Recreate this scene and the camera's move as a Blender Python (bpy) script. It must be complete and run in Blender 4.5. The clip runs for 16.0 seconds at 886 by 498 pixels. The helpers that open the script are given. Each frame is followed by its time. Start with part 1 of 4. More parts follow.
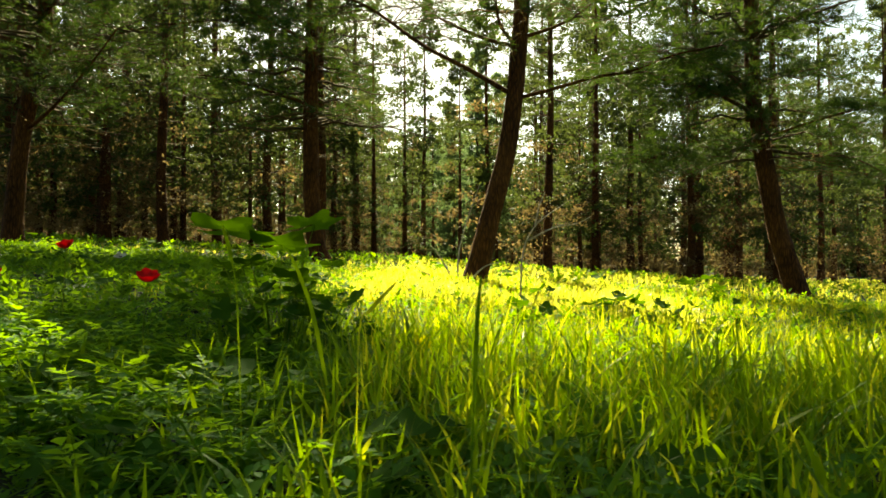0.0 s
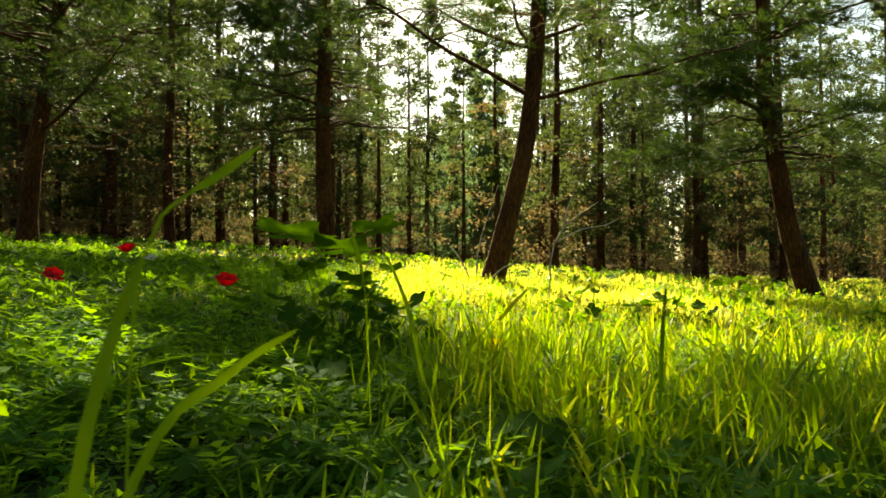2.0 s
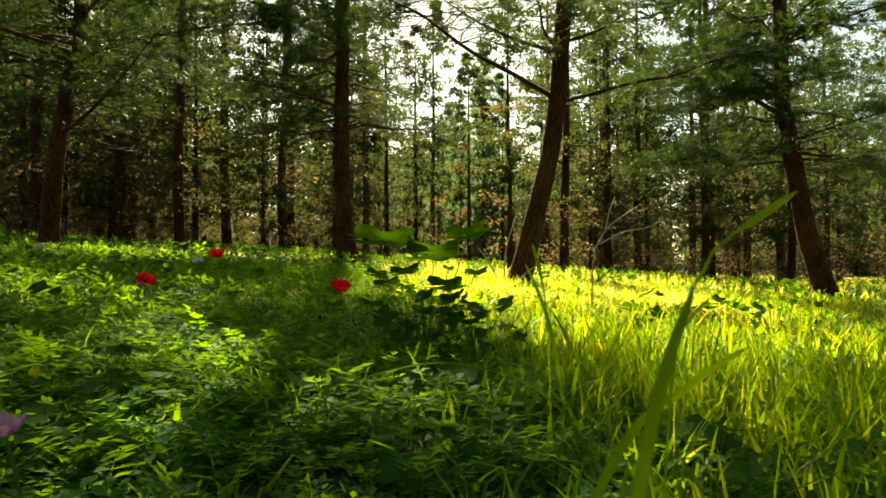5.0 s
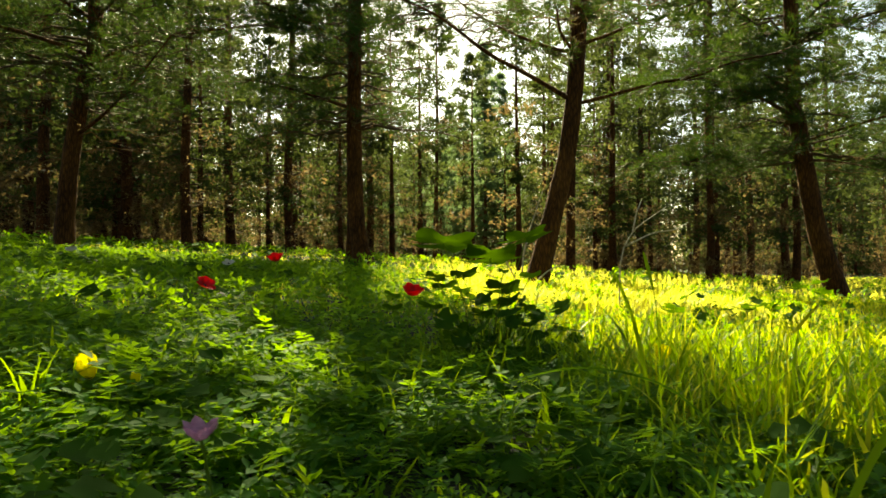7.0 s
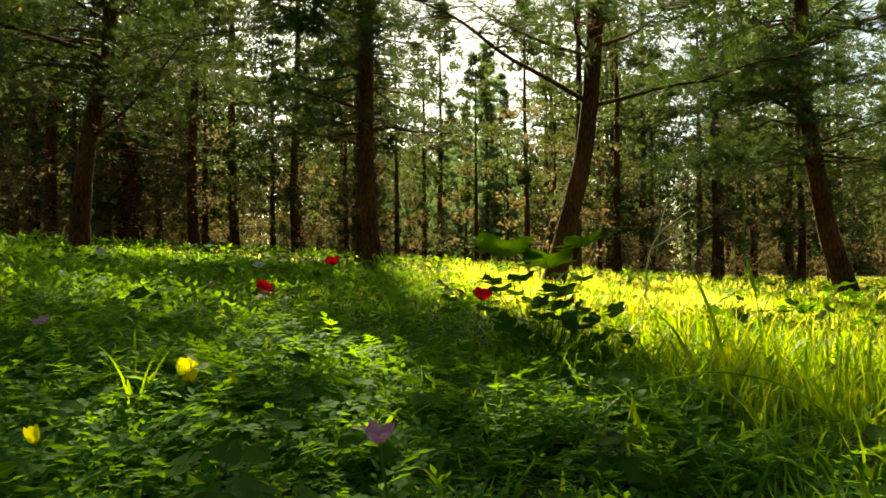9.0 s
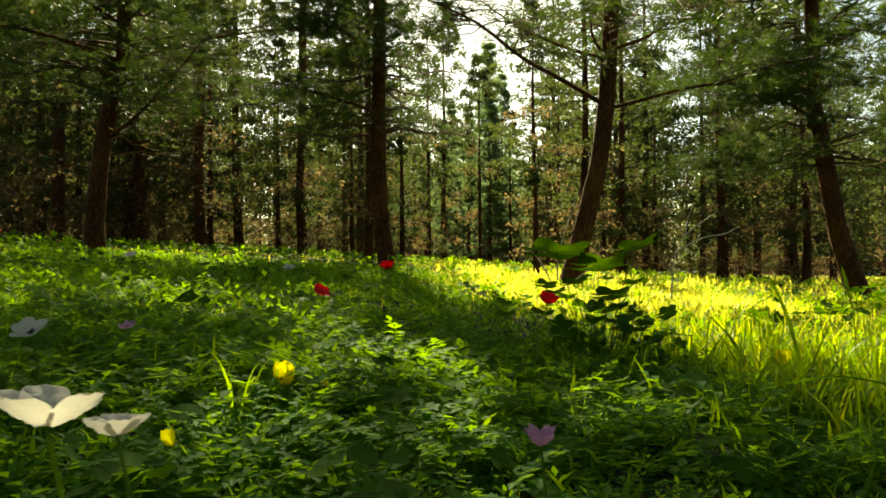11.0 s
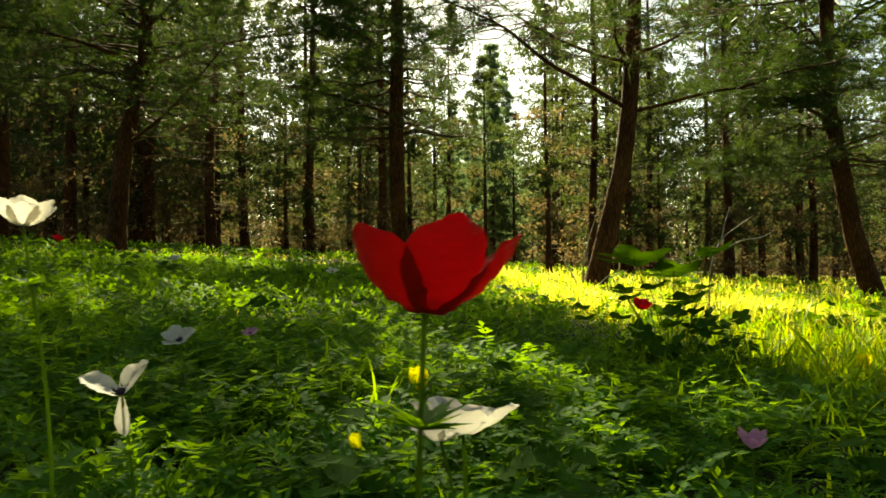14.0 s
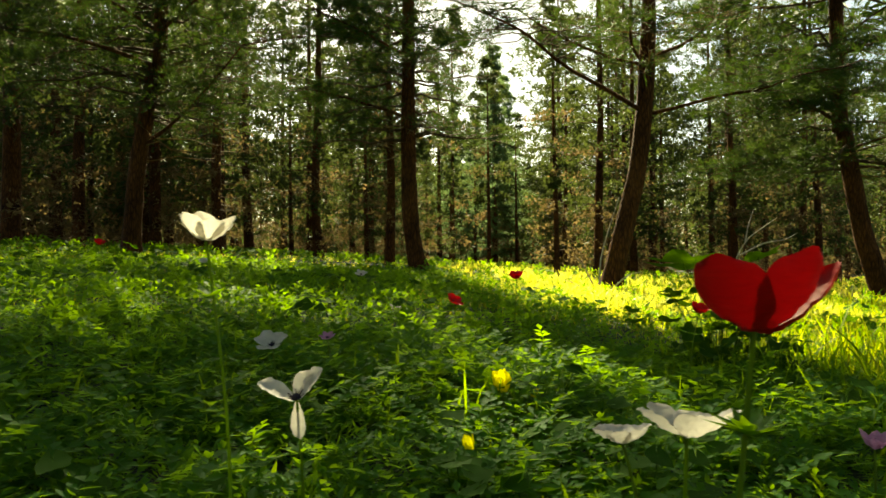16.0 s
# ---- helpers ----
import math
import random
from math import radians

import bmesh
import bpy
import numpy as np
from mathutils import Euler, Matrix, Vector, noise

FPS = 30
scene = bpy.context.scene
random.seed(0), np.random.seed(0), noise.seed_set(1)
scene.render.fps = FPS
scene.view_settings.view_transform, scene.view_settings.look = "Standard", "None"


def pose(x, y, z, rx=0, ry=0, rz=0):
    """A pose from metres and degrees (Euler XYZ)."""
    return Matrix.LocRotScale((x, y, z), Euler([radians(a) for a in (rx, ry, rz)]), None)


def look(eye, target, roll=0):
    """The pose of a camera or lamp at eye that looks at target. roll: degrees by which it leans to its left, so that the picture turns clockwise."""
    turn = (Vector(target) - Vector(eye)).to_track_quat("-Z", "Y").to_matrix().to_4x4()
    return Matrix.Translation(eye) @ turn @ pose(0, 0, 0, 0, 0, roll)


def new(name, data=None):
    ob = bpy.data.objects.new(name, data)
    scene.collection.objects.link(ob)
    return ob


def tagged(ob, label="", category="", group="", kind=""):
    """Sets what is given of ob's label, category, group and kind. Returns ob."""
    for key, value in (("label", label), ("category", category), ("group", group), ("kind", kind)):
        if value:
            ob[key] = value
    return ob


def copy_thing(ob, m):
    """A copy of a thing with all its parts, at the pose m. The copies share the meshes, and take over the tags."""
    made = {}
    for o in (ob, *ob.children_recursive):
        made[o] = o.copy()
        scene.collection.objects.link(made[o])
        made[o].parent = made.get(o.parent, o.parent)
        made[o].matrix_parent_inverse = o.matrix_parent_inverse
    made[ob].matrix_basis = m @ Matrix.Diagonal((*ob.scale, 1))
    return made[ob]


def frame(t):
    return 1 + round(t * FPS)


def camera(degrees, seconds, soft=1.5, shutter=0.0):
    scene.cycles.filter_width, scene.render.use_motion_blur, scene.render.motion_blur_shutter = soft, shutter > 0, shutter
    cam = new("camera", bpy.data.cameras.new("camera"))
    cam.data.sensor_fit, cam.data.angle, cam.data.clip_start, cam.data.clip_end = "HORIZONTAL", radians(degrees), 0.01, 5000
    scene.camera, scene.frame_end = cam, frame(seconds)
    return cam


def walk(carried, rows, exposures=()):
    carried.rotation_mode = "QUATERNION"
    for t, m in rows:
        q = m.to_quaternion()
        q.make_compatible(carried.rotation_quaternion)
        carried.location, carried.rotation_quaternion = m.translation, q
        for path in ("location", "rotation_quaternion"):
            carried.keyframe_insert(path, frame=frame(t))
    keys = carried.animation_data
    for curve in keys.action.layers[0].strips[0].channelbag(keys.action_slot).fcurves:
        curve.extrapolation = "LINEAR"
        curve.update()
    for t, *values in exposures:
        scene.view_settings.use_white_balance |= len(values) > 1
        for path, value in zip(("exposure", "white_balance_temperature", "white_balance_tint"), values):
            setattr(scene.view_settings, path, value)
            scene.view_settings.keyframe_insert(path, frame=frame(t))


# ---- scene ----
# ---- camera ----
cam = camera(62, 16.0, 1.6, 0.6)
PATH = [
    (0.0, -0.0000, -0.0000, 0.3600, 91.062, 0.031, 0.001),
    (0.5, -0.0440, -0.0068, 0.3625, 91.053, 0.047, -0.053),
    (1.0, -0.0881, -0.0136, 0.3651, 91.044, 0.064, -0.106),
    (1.5, -0.1321, -0.0206, 0.3677, 91.035, 0.080, -0.160),
    (2.0, -0.1761, -0.0277, 0.3703, 91.027, 0.097, -0.213),
    (2.5, -0.2200, -0.0349, 0.3730, 91.020, 0.114, -0.266),
    (3.0, -0.2640, -0.0422, 0.3757, 91.013, 0.130, -0.319),
    (3.5, -0.3079, -0.0496, 0.3785, 91.006, 0.147, -0.372),
    (4.0, -0.3518, -0.0572, 0.3813, 91.000, 0.164, -0.425),
    (4.5, -0.3957, -0.0648, 0.3841, 90.995, 0.180, -0.477),
    (5.0, -0.4396, -0.0726, 0.3870, 90.990, 0.197, -0.530),
    (5.5, -0.4834, -0.0804, 0.3899, 90.985, 0.213, -0.582),
    (6.0, -0.5273, -0.0884, 0.3928, 90.981, 0.230, -0.635),
    (6.5, -0.5711, -0.0965, 0.3958, 90.977, 0.247, -0.687),
    (7.0, -0.6149, -0.1046, 0.3988, 90.974, 0.263, -0.739),
    (7.5, -0.6587, -0.1129, 0.4019, 90.972, 0.280, -0.791),
    (8.0, -0.7024, -0.1213, 0.4050, 90.970, 0.297, -0.843),
    (8.5, -0.7462, -0.1299, 0.4081, 90.968, 0.313, -0.895),
    (9.0, -0.7899, -0.1385, 0.4113, 90.967, 0.330, -0.947),
    (9.5, -0.8336, -0.1472, 0.4145, 90.966, 0.346, -0.999),
    (10.0, -0.8773, -0.1560, 0.4177, 90.966, 0.363, -1.050),
    (10.5, -0.9209, -0.1650, 0.4210, 90.966, 0.380, -1.102),
    (11.0, -0.9646, -0.1740, 0.4244, 90.967, 0.396, -1.153),
    (11.5, -1.0082, -0.1832, 0.4277, 90.968, 0.413, -1.205),
    (12.0, -1.0518, -0.1925, 0.4311, 90.970, 0.430, -1.256),
    (12.5, -1.0954, -0.2019, 0.4345, 90.973, 0.446, -1.307),
    (13.0, -1.1390, -0.2114, 0.4380, 90.975, 0.463, -1.358),
    (13.5, -1.1825, -0.2210, 0.4415, 90.979, 0.479, -1.409),
    (14.0, -1.2261, -0.2307, 0.4451, 90.982, 0.496, -1.460),
    (14.5, -1.2696, -0.2405, 0.4487, 90.987, 0.513, -1.510),
    (15.0, -1.3131, -0.2504, 0.4523, 90.992, 0.529, -1.561),
    (15.5, -1.3565, -0.2605, 0.4559, 90.997, 0.546, -1.611),
    (16.0, -1.4000, -0.2706, 0.4596, 91.003, 0.563, -1.662),
]
walk(cam, [(t, pose(*p)) for t, *p in PATH], [(0.0, 2.14, 8700, -8), (4.0, 2.09, 8700, -8), (7.0, 2.16, 8800, -6), (8.0, 2.2, 8900, -3), (9.0, 2.04, 8800, -7), (12.0, 1.95, 9000, -8), (16.0, 1.98, 9000, -8)])

# ---- world, sun and exposure ----
SUN_EL, SUN_AZ = 40.0, -6.0          # degrees above the horizon; degrees to the right of +y
world = bpy.data.worlds.new("sky")
scene.world = world
world.use_nodes = True
wn = world.node_tree
sky = wn.nodes.new("ShaderNodeTexSky")
sky.sky_type = "NISHITA"
sky.sun_disc = False
sky.sun_elevation = radians(SUN_EL)
sky.sun_rotation = radians(SUN_AZ)
sky.dust_density = 1.5
sky.air_density = 1.0
bg = wn.nodes["Background"]
bg.inputs["Strength"].default_value = 0.051
wn.links.new(sky.outputs[0], bg.inputs[0])

sun_data = bpy.data.lights.new("sun", "SUN")
sun_data.energy = 5.0
sun_data.angle = radians(0.53)
sun_data.color = (1.0, 0.93, 0.76)
sun = new("sun", sun_data)
sun_from = Vector((math.sin(radians(SUN_AZ)) * math.cos(radians(SUN_EL)),
                   math.cos(radians(SUN_AZ)) * math.cos(radians(SUN_EL)), math.sin(radians(SUN_EL))))
sun.matrix_world = look(sun_from * 60, (0, 0, 0))

# ---- materials ----


def material(name):
    m = bpy.data.materials.new(name)
    m.use_nodes = True
    return m, m.node_tree.nodes, m.node_tree.links, m.node_tree.nodes["Principled BSDF"]


def ramp(nodes, stops):
    r = nodes.new("ShaderNodeValToRGB")
    while len(r.color_ramp.elements) < len(stops):
        r.color_ramp.elements.new(0.5)
    for e, (at, col) in zip(r.color_ramp.elements, stops):
        e.position, e.color = at, (*col, 1)
    return r


def leaf_material(name, dark, mid, pale, glow, share=0.45, rough=0.45, spots=14.0, spec=0.15):
    """A thin leaf: gloss and colour on top, light shining through; each leaf differs a little."""
    m, n, l, p = material(name)
    geo = n.new("ShaderNodeNewGeometry")
    tc = n.new("ShaderNodeTexCoord")
    nz = n.new("ShaderNodeTexNoise")
    nz.inputs["Scale"].default_value = spots
    nz.inputs["Detail"].default_value = 4
    l.new(tc.outputs["Object"], nz.inputs["Vector"])
    add = n.new("ShaderNodeMath")
    add.operation = "MULTIPLY_ADD"
    add.inputs[1].default_value = 0.6
    l.new(geo.outputs["Random Per Island"], add.inputs[0])
    half = n.new("ShaderNodeMath")
    half.operation = "MULTIPLY_ADD"
    half.inputs[1].default_value, half.inputs[2].default_value = 0.9, -0.25
    l.new(nz.outputs["Fac"], half.inputs[0])
    l.new(half.outputs[0], add.inputs[2])
    r = ramp(n, [(0.0, dark), (0.5, mid), (1.0, pale)])
    l.new(add.outputs[0], r.inputs[0])
    l.new(r.outputs[0], p.inputs["Base Color"])
    p.inputs["Roughness"].default_value = rough
    p.inputs["Specular IOR Level"].default_value = spec
    tr = n.new("ShaderNodeBsdfTranslucent")
    mixc = n.new("ShaderNodeMix")
    mixc.data_type = "RGBA"
    mixc.blend_type = "MULTIPLY"
    mixc.inputs["Factor"].default_value = 0.35
    mixc.inputs[6].default_value = (*glow, 1)
    l.new(r.outputs[0], mixc.inputs[7])
    mixb = n.new("ShaderNodeMix")
    mixb.data_type = "RGBA"
    mixb.inputs["Factor"].default_value = 0.4
    mixb.inputs[6].default_value = (*glow, 1)
    l.new(mixc.outputs[2], mixb.inputs[7])
    l.new(mixb.outputs[2], tr.inputs["Color"])
    mix = n.new("ShaderNodeMixShader")
    mix.inputs[0].default_value = share
    l.new(p.outputs[0], mix.inputs[1])
    l.new(tr.outputs[0], mix.inputs[2])
    l.new(mix.outputs[0], n["Material Output"].inputs["Surface"])
    return m


def bark_material(name, deep, mid, pale, scale=1.0):
    m, n, l, p = material(name)
    tc = n.new("ShaderNodeTexCoord")
    mp = n.new("ShaderNodeMapping")
    mp.inputs["Scale"].default_value = (scale, scale, scale * 0.22)
    l.new(tc.outputs["Object"], mp.inputs["Vector"])
    vor = n.new("ShaderNodeTexVoronoi")
    vor.feature = "DISTANCE_TO_EDGE"
    vor.inputs["Scale"].default_value = 44
    l.new(mp.outputs[0], vor.inputs["Vector"])
    nz = n.new("ShaderNodeTexNoise")
    nz.inputs["Scale"].default_value = 30
    nz.inputs["Detail"].default_value = 8
    nz.inputs["Roughness"].default_value = 0.65
    l.new(mp.outputs[0], nz.inputs["Vector"])
    big = n.new("ShaderNodeTexNoise")
    big.inputs["Scale"].default_value = 2.4
    l.new(tc.outputs["Object"], big.inputs["Vector"])
    mul = n.new("ShaderNodeMath")
    mul.operation = "MULTIPLY_ADD"
    mul.inputs[1].default_value = 1.6
    l.new(vor.outputs["Distance"], mul.inputs[0])
    l.new(nz.outputs["Fac"], mul.inputs[2])
    avg = n.new("ShaderNodeMath")
    avg.operation = "MULTIPLY"
    l.new(mul.outputs[0], avg.inputs[0])
    l.new(big.outputs["Fac"], avg.inputs[1])
    r = ramp(n, [(0.14, deep), (0.32, mid), (0.6, pale)])
    l.new(avg.outputs[0], r.inputs[0])
    l.new(r.outputs[0], p.inputs["Base Color"])
    p.inputs["Roughness"].default_value = 0.9
    p.inputs["Specular IOR Level"].default_value = 0.15
    b = n.new("ShaderNodeBump")
    b.inputs["Strength"].default_value = 0.5
    b.inputs["Distance"].default_value = 0.02
    l.new(mul.outputs[0], b.inputs["Height"])
    l.new(b.outputs[0], p.inputs["Normal"])
    return m


def soil_material():
    m, n, l, p = material("soil_and_litter")
    tc = n.new("ShaderNodeTexCoord")
    a = n.new("ShaderNodeTexNoise")
    a.inputs["Scale"].default_value = 1.3
    a.inputs["Detail"].default_value = 6
    b = n.new("ShaderNodeTexNoise")
    b.inputs["Scale"].default_value = 60
    b.inputs["Detail"].default_value = 8
    for t in (a, b):
        l.new(tc.outputs["Object"], t.inputs["Vector"])
    r1 = ramp(n, [(0.3, (0.035, 0.026, 0.008)), (0.5, (0.04, 0.055, 0.01)), (0.7, (0.04, 0.085, 0.008))])
    r2 = ramp(n, [(0.3, (0.25, 0.22, 0.2)), (0.7, (1, 1, 1))])
    l.new(a.outputs["Fac"], r1.inputs[0])
    l.new(b.outputs["Fac"], r2.inputs[0])
    mx = n.new("ShaderNodeMix")
    mx.data_type, mx.blend_type = "RGBA", "MULTIPLY"
    mx.inputs["Factor"].default_value = 1
    l.new(r1.outputs[0], mx.inputs[6])
    l.new(r2.outputs[0], mx.inputs[7])
    l.new(mx.outputs[2], p.inputs["Base Color"])
    p.inputs["Roughness"].default_value = 0.95
    bp = n.new("ShaderNodeBump")
    bp.inputs["Distance"].default_value = 0.02
    l.new(b.outputs["Fac"], bp.inputs["Height"])
    l.new(bp.outputs[0], p.inputs["Normal"])
    return m


def petal_material(name, base, edge, glow, share=0.4, veins=60.0):
    m, n, l, p = material(name)
    tc = n.new("ShaderNodeTexCoord")
    mp = n.new("ShaderNodeMapping")
    mp.inputs["Scale"].default_value = (1, 0.15, 1)
    l.new(tc.outputs["Object"], mp.inputs["Vector"])
    nz = n.new("ShaderNodeTexNoise")
    nz.inputs["Scale"].default_value = veins * 6
    nz.inputs["Detail"].default_value = 4
    l.new(mp.outputs[0], nz.inputs["Vector"])
    r = ramp(n, [(0.3, base), (0.7, edge)])
    l.new(nz.outputs["Fac"], r.inputs[0])
    l.new(r.outputs[0], p.inputs["Base Color"])
    p.inputs["Roughness"].default_value = 0.55
    p.inputs["Specular IOR Level"].default_value = 0.25
    bp = n.new("ShaderNodeBump")
    bp.inputs["Strength"].default_value = 0.25
    bp.inputs["Distance"].default_value = 0.002
    l.new(nz.outputs["Fac"], bp.inputs["Height"])
    l.new(bp.outputs[0], p.inputs["Normal"])
    tr = n.new("ShaderNodeBsdfTranslucent")
    tr.inputs["Color"].default_value = (*glow, 1)
    mix = n.new("ShaderNodeMixShader")
    mix.inputs[0].default_value = share
    l.new(p.outputs[0], mix.inputs[1])
    l.new(tr.outputs[0], mix.inputs[2])
    l.new(mix.outputs[0], n["Material Output"].inputs["Surface"])
    return m


M_SOIL = soil_material()
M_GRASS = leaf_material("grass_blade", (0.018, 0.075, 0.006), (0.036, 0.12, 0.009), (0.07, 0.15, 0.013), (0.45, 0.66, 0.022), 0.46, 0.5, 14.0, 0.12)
# two lit copies of the grass: sunlight put into yellower, paler colours
M_GRASS_SUNLIT = leaf_material("grass_blade_sunlit", (0.04, 0.1, 0.007), (0.08, 0.16, 0.01), (0.16, 0.22, 0.02), (0.74, 0.77, 0.04), 0.55, 0.45, 14.0, 0.25)
M_GRASS_GLARE = leaf_material("grass_blade_glare", (0.07, 0.13, 0.008), (0.12, 0.2, 0.012), (0.24, 0.28, 0.04), (0.95, 0.88, 0.1), 0.62, 0.38, 14.0, 0.45)
M_HERB = leaf_material("herb_leaf", (0.015, 0.066, 0.009), (0.032, 0.12, 0.014), (0.068, 0.17, 0.024), (0.37, 0.62, 0.025), 0.46, 0.6, 14.0, 0.06)
M_MALLOW = leaf_material("mallow_leaf", (0.018, 0.055, 0.005), (0.036, 0.095, 0.008), (0.06, 0.12, 0.014), (0.15, 0.3, 0.012), 0.34, 0.75, 30.0, 0.05)
M_BUSH = leaf_material("bush_leaf", (0.014, 0.048, 0.006), (0.03, 0.086, 0.010), (0.058, 0.125, 0.013), (0.2, 0.38, 0.014), 0.36, 0.75, 30.0, 0.05)
M_STEM = leaf_material("green_stem", (0.05, 0.1, 0.012), (0.08, 0.15, 0.02), (0.12, 0.19, 0.03), (0.35, 0.5, 0.03), 0.35, 0.5)
M_NEEDLE = leaf_material("pine_needles", (0.008, 0.029, 0.008), (0.017, 0.05, 0.012), (0.034, 0.069, 0.015), (0.14, 0.23, 0.03), 0.22, 0.5, 2.0, 0.06)
M_NEEDLE_FAR = leaf_material("conifer_spray", (0.014, 0.031, 0.010), (0.027, 0.048, 0.014), (0.05, 0.06, 0.02), (0.15, 0.19, 0.042), 0.33, 0.6, 0.8, 0.08)
# far foliage, with haze and skylight put in as a blue-green tint
M_NEEDLE_HAZE = leaf_material("cypress_spray_hazed", (0.03, 0.066, 0.03), (0.055, 0.105, 0.05), (0.1, 0.14, 0.065), (0.26, 0.38, 0.14), 0.42, 0.6, 0.8, 0.08)
M_DEAD = leaf_material("dead_needles", (0.05, 0.03, 0.014), (0.1, 0.066, 0.03), (0.17, 0.12, 0.055), (0.32, 0.22, 0.085), 0.42, 0.7, 2.0)
M_BARK = bark_material("pine_bark", (0.014, 0.005, 0.0017), (0.07, 0.026, 0.007), (0.155, 0.06, 0.016))
M_TWIG = bark_material("twig_bark", (0.03, 0.018, 0.009), (0.07, 0.044, 0.022), (0.14, 0.095, 0.05), 3.0)
M_PALE = bark_material("bleached_wood", (0.25, 0.2, 0.15), (0.42, 0.36, 0.28), (0.6, 0.54, 0.44), 3.0)
M_RED = petal_material("red_petal", (0.34, 0.001, 0.004), (0.46, 0.003, 0.007), (0.36, 0.001, 0.005), 0.34)
M_WHITE = petal_material("white_petal", (0.62, 0.57, 0.52), (0.72, 0.67, 0.62), (0.66, 0.62, 0.52), 0.4)
M_PINK = petal_material("lilac_petal", (0.5, 0.18, 0.38), (0.66, 0.36, 0.53), (0.68, 0.3, 0.5), 0.4)
M_YELLOW = petal_material("yellow_petal", (0.72, 0.62, 0.01), (0.85, 0.78, 0.03), (0.95, 0.88, 0.03), 0.6)
M_CENTRE = petal_material("dark_stamens", (0.008, 0.006, 0.018), (0.03, 0.02, 0.05), (0.02, 0.01, 0.03), 0.05)
M_LITTER = leaf_material("dead_leaf", (0.09, 0.04, 0.015), (0.2, 0.1, 0.04), (0.34, 0.2, 0.09), (0.4, 0.2, 0.06), 0.25, 0.75, 40.0)

# ---- mesh tools ----


def mesh_of(name, verts, faces, mats, index=None, smooth=True):
    """A mesh from an array of places and arrays of faces (one array for each number of corners)."""
    me = bpy.data.meshes.new(name)
    verts = np.asarray(verts, dtype=np.float32).reshape(-1, 3)
    faces = [np.asarray(f, dtype=np.int32) for f in faces if len(f)]
    me.vertices.add(len(verts))
    me.vertices.foreach_set("co", verts.ravel())
    loops = np.concatenate([f.ravel() for f in faces])
    sizes = np.concatenate([np.full(len(f), f.shape[1], dtype=np.int32) for f in faces])
    me.loops.add(len(loops))
    me.loops.foreach_set("vertex_index", loops)
    me.polygons.add(len(sizes))
    starts = np.zeros(len(sizes), dtype=np.int32)
    starts[1:] = np.cumsum(sizes)[:-1]
    me.polygons.foreach_set("loop_start", starts)
    me.polygons.foreach_set("use_smooth", np.full(len(sizes), smooth))
    for m in mats:
        me.materials.append(m)
    if index is not None:
        me.polygons.foreach_set("material_index", np.asarray(index, dtype=np.int32))
    me.update(calc_edges=True)
    me.validate()
    return me


def part(name, me, parent, label=""):
    ob = new(name, me)
    ob.parent = parent
    if label:
        ob["label"] = label
    return ob


class Heap:
    """Gathers pieces into one mesh."""

    def __init__(self):
        self.v, self.f, self.n = [], {3: [], 4: []}, 0

    def add(self, verts, tris=(), quads=()):
        self.v.append(np.asarray(verts, float).reshape(-1, 3))
        if len(tris):
            self.f[3].append(np.asarray(tris) + self.n)
        if len(quads):
            self.f[4].append(np.asarray(quads) + self.n)
        self.n += len(self.v[-1])

    def mesh(self, name, mat, smooth=True):
        return mesh_of(name, np.concatenate(self.v), [np.concatenate(self.f[k]) for k in (3, 4) if self.f[k]], [mat], None, smooth)

    def arrays(self):
        return np.concatenate(self.v), (np.concatenate(self.f[3]) if self.f[3] else np.zeros((0, 3), int)), (np.concatenate(self.f[4]) if self.f[4] else np.zeros((0, 4), int))


def tube(heap, pts, radii, sides=5, rough=0.0, rng=None):
    """A round limb along pts."""
    pts = np.asarray(pts, float)
    k = len(pts)
    d = np.gradient(pts, axis=0)
    d /= np.linalg.norm(d, axis=1)[:, None] + 1e-9
    ref = np.array([0.0, 0, 1]) if abs(d[0][2]) < 0.8 else np.array([0, 1.0, 0])
    a = np.cross(d, ref)
    a /= np.linalg.norm(a, axis=1)[:, None] + 1e-9
    b = np.cross(d, a)
    ang = np.arange(sides) * 2 * np.pi / sides
    rad = np.asarray(radii, float)[:, None] * np.ones((1, sides))
    if rough and rng is not None:
        rad = rad * (1 + rng.normal(0, rough, rad.shape))
    ring = pts[:, None] + rad[..., None] * (np.cos(ang)[None, :, None] * a[:, None] + np.sin(ang)[None, :, None] * b[:, None])
    i = np.arange(k - 1)[:, None] * sides
    j = np.arange(sides)[None]
    jn = (j + 1) % sides
    quads = np.stack([i + j, i + jn, i + sides + jn, i + sides + j], -1).reshape(-1, 4)
    heap.add(ring.reshape(-1, 3), (), quads)


def bend(pts, steps):
    """A smooth curve through a few places."""
    pts = np.asarray(pts, float)
    t = np.linspace(0, len(pts) - 1, steps)
    i = np.clip(t.astype(int), 0, len(pts) - 2)
    u = (t - i)[:, None]
    p1, p2 = pts[i], pts[i + 1]
    p0, p3 = pts[np.maximum(i - 1, 0)], pts[np.minimum(i + 2, len(pts) - 1)]
    return 0.5 * (2 * p1 + (p2 - p0) * u + (2 * p0 - 5 * p1 + 4 * p2 - p3) * u**2 + (3 * p1 - p0 - 3 * p2 + p3) * u**3)


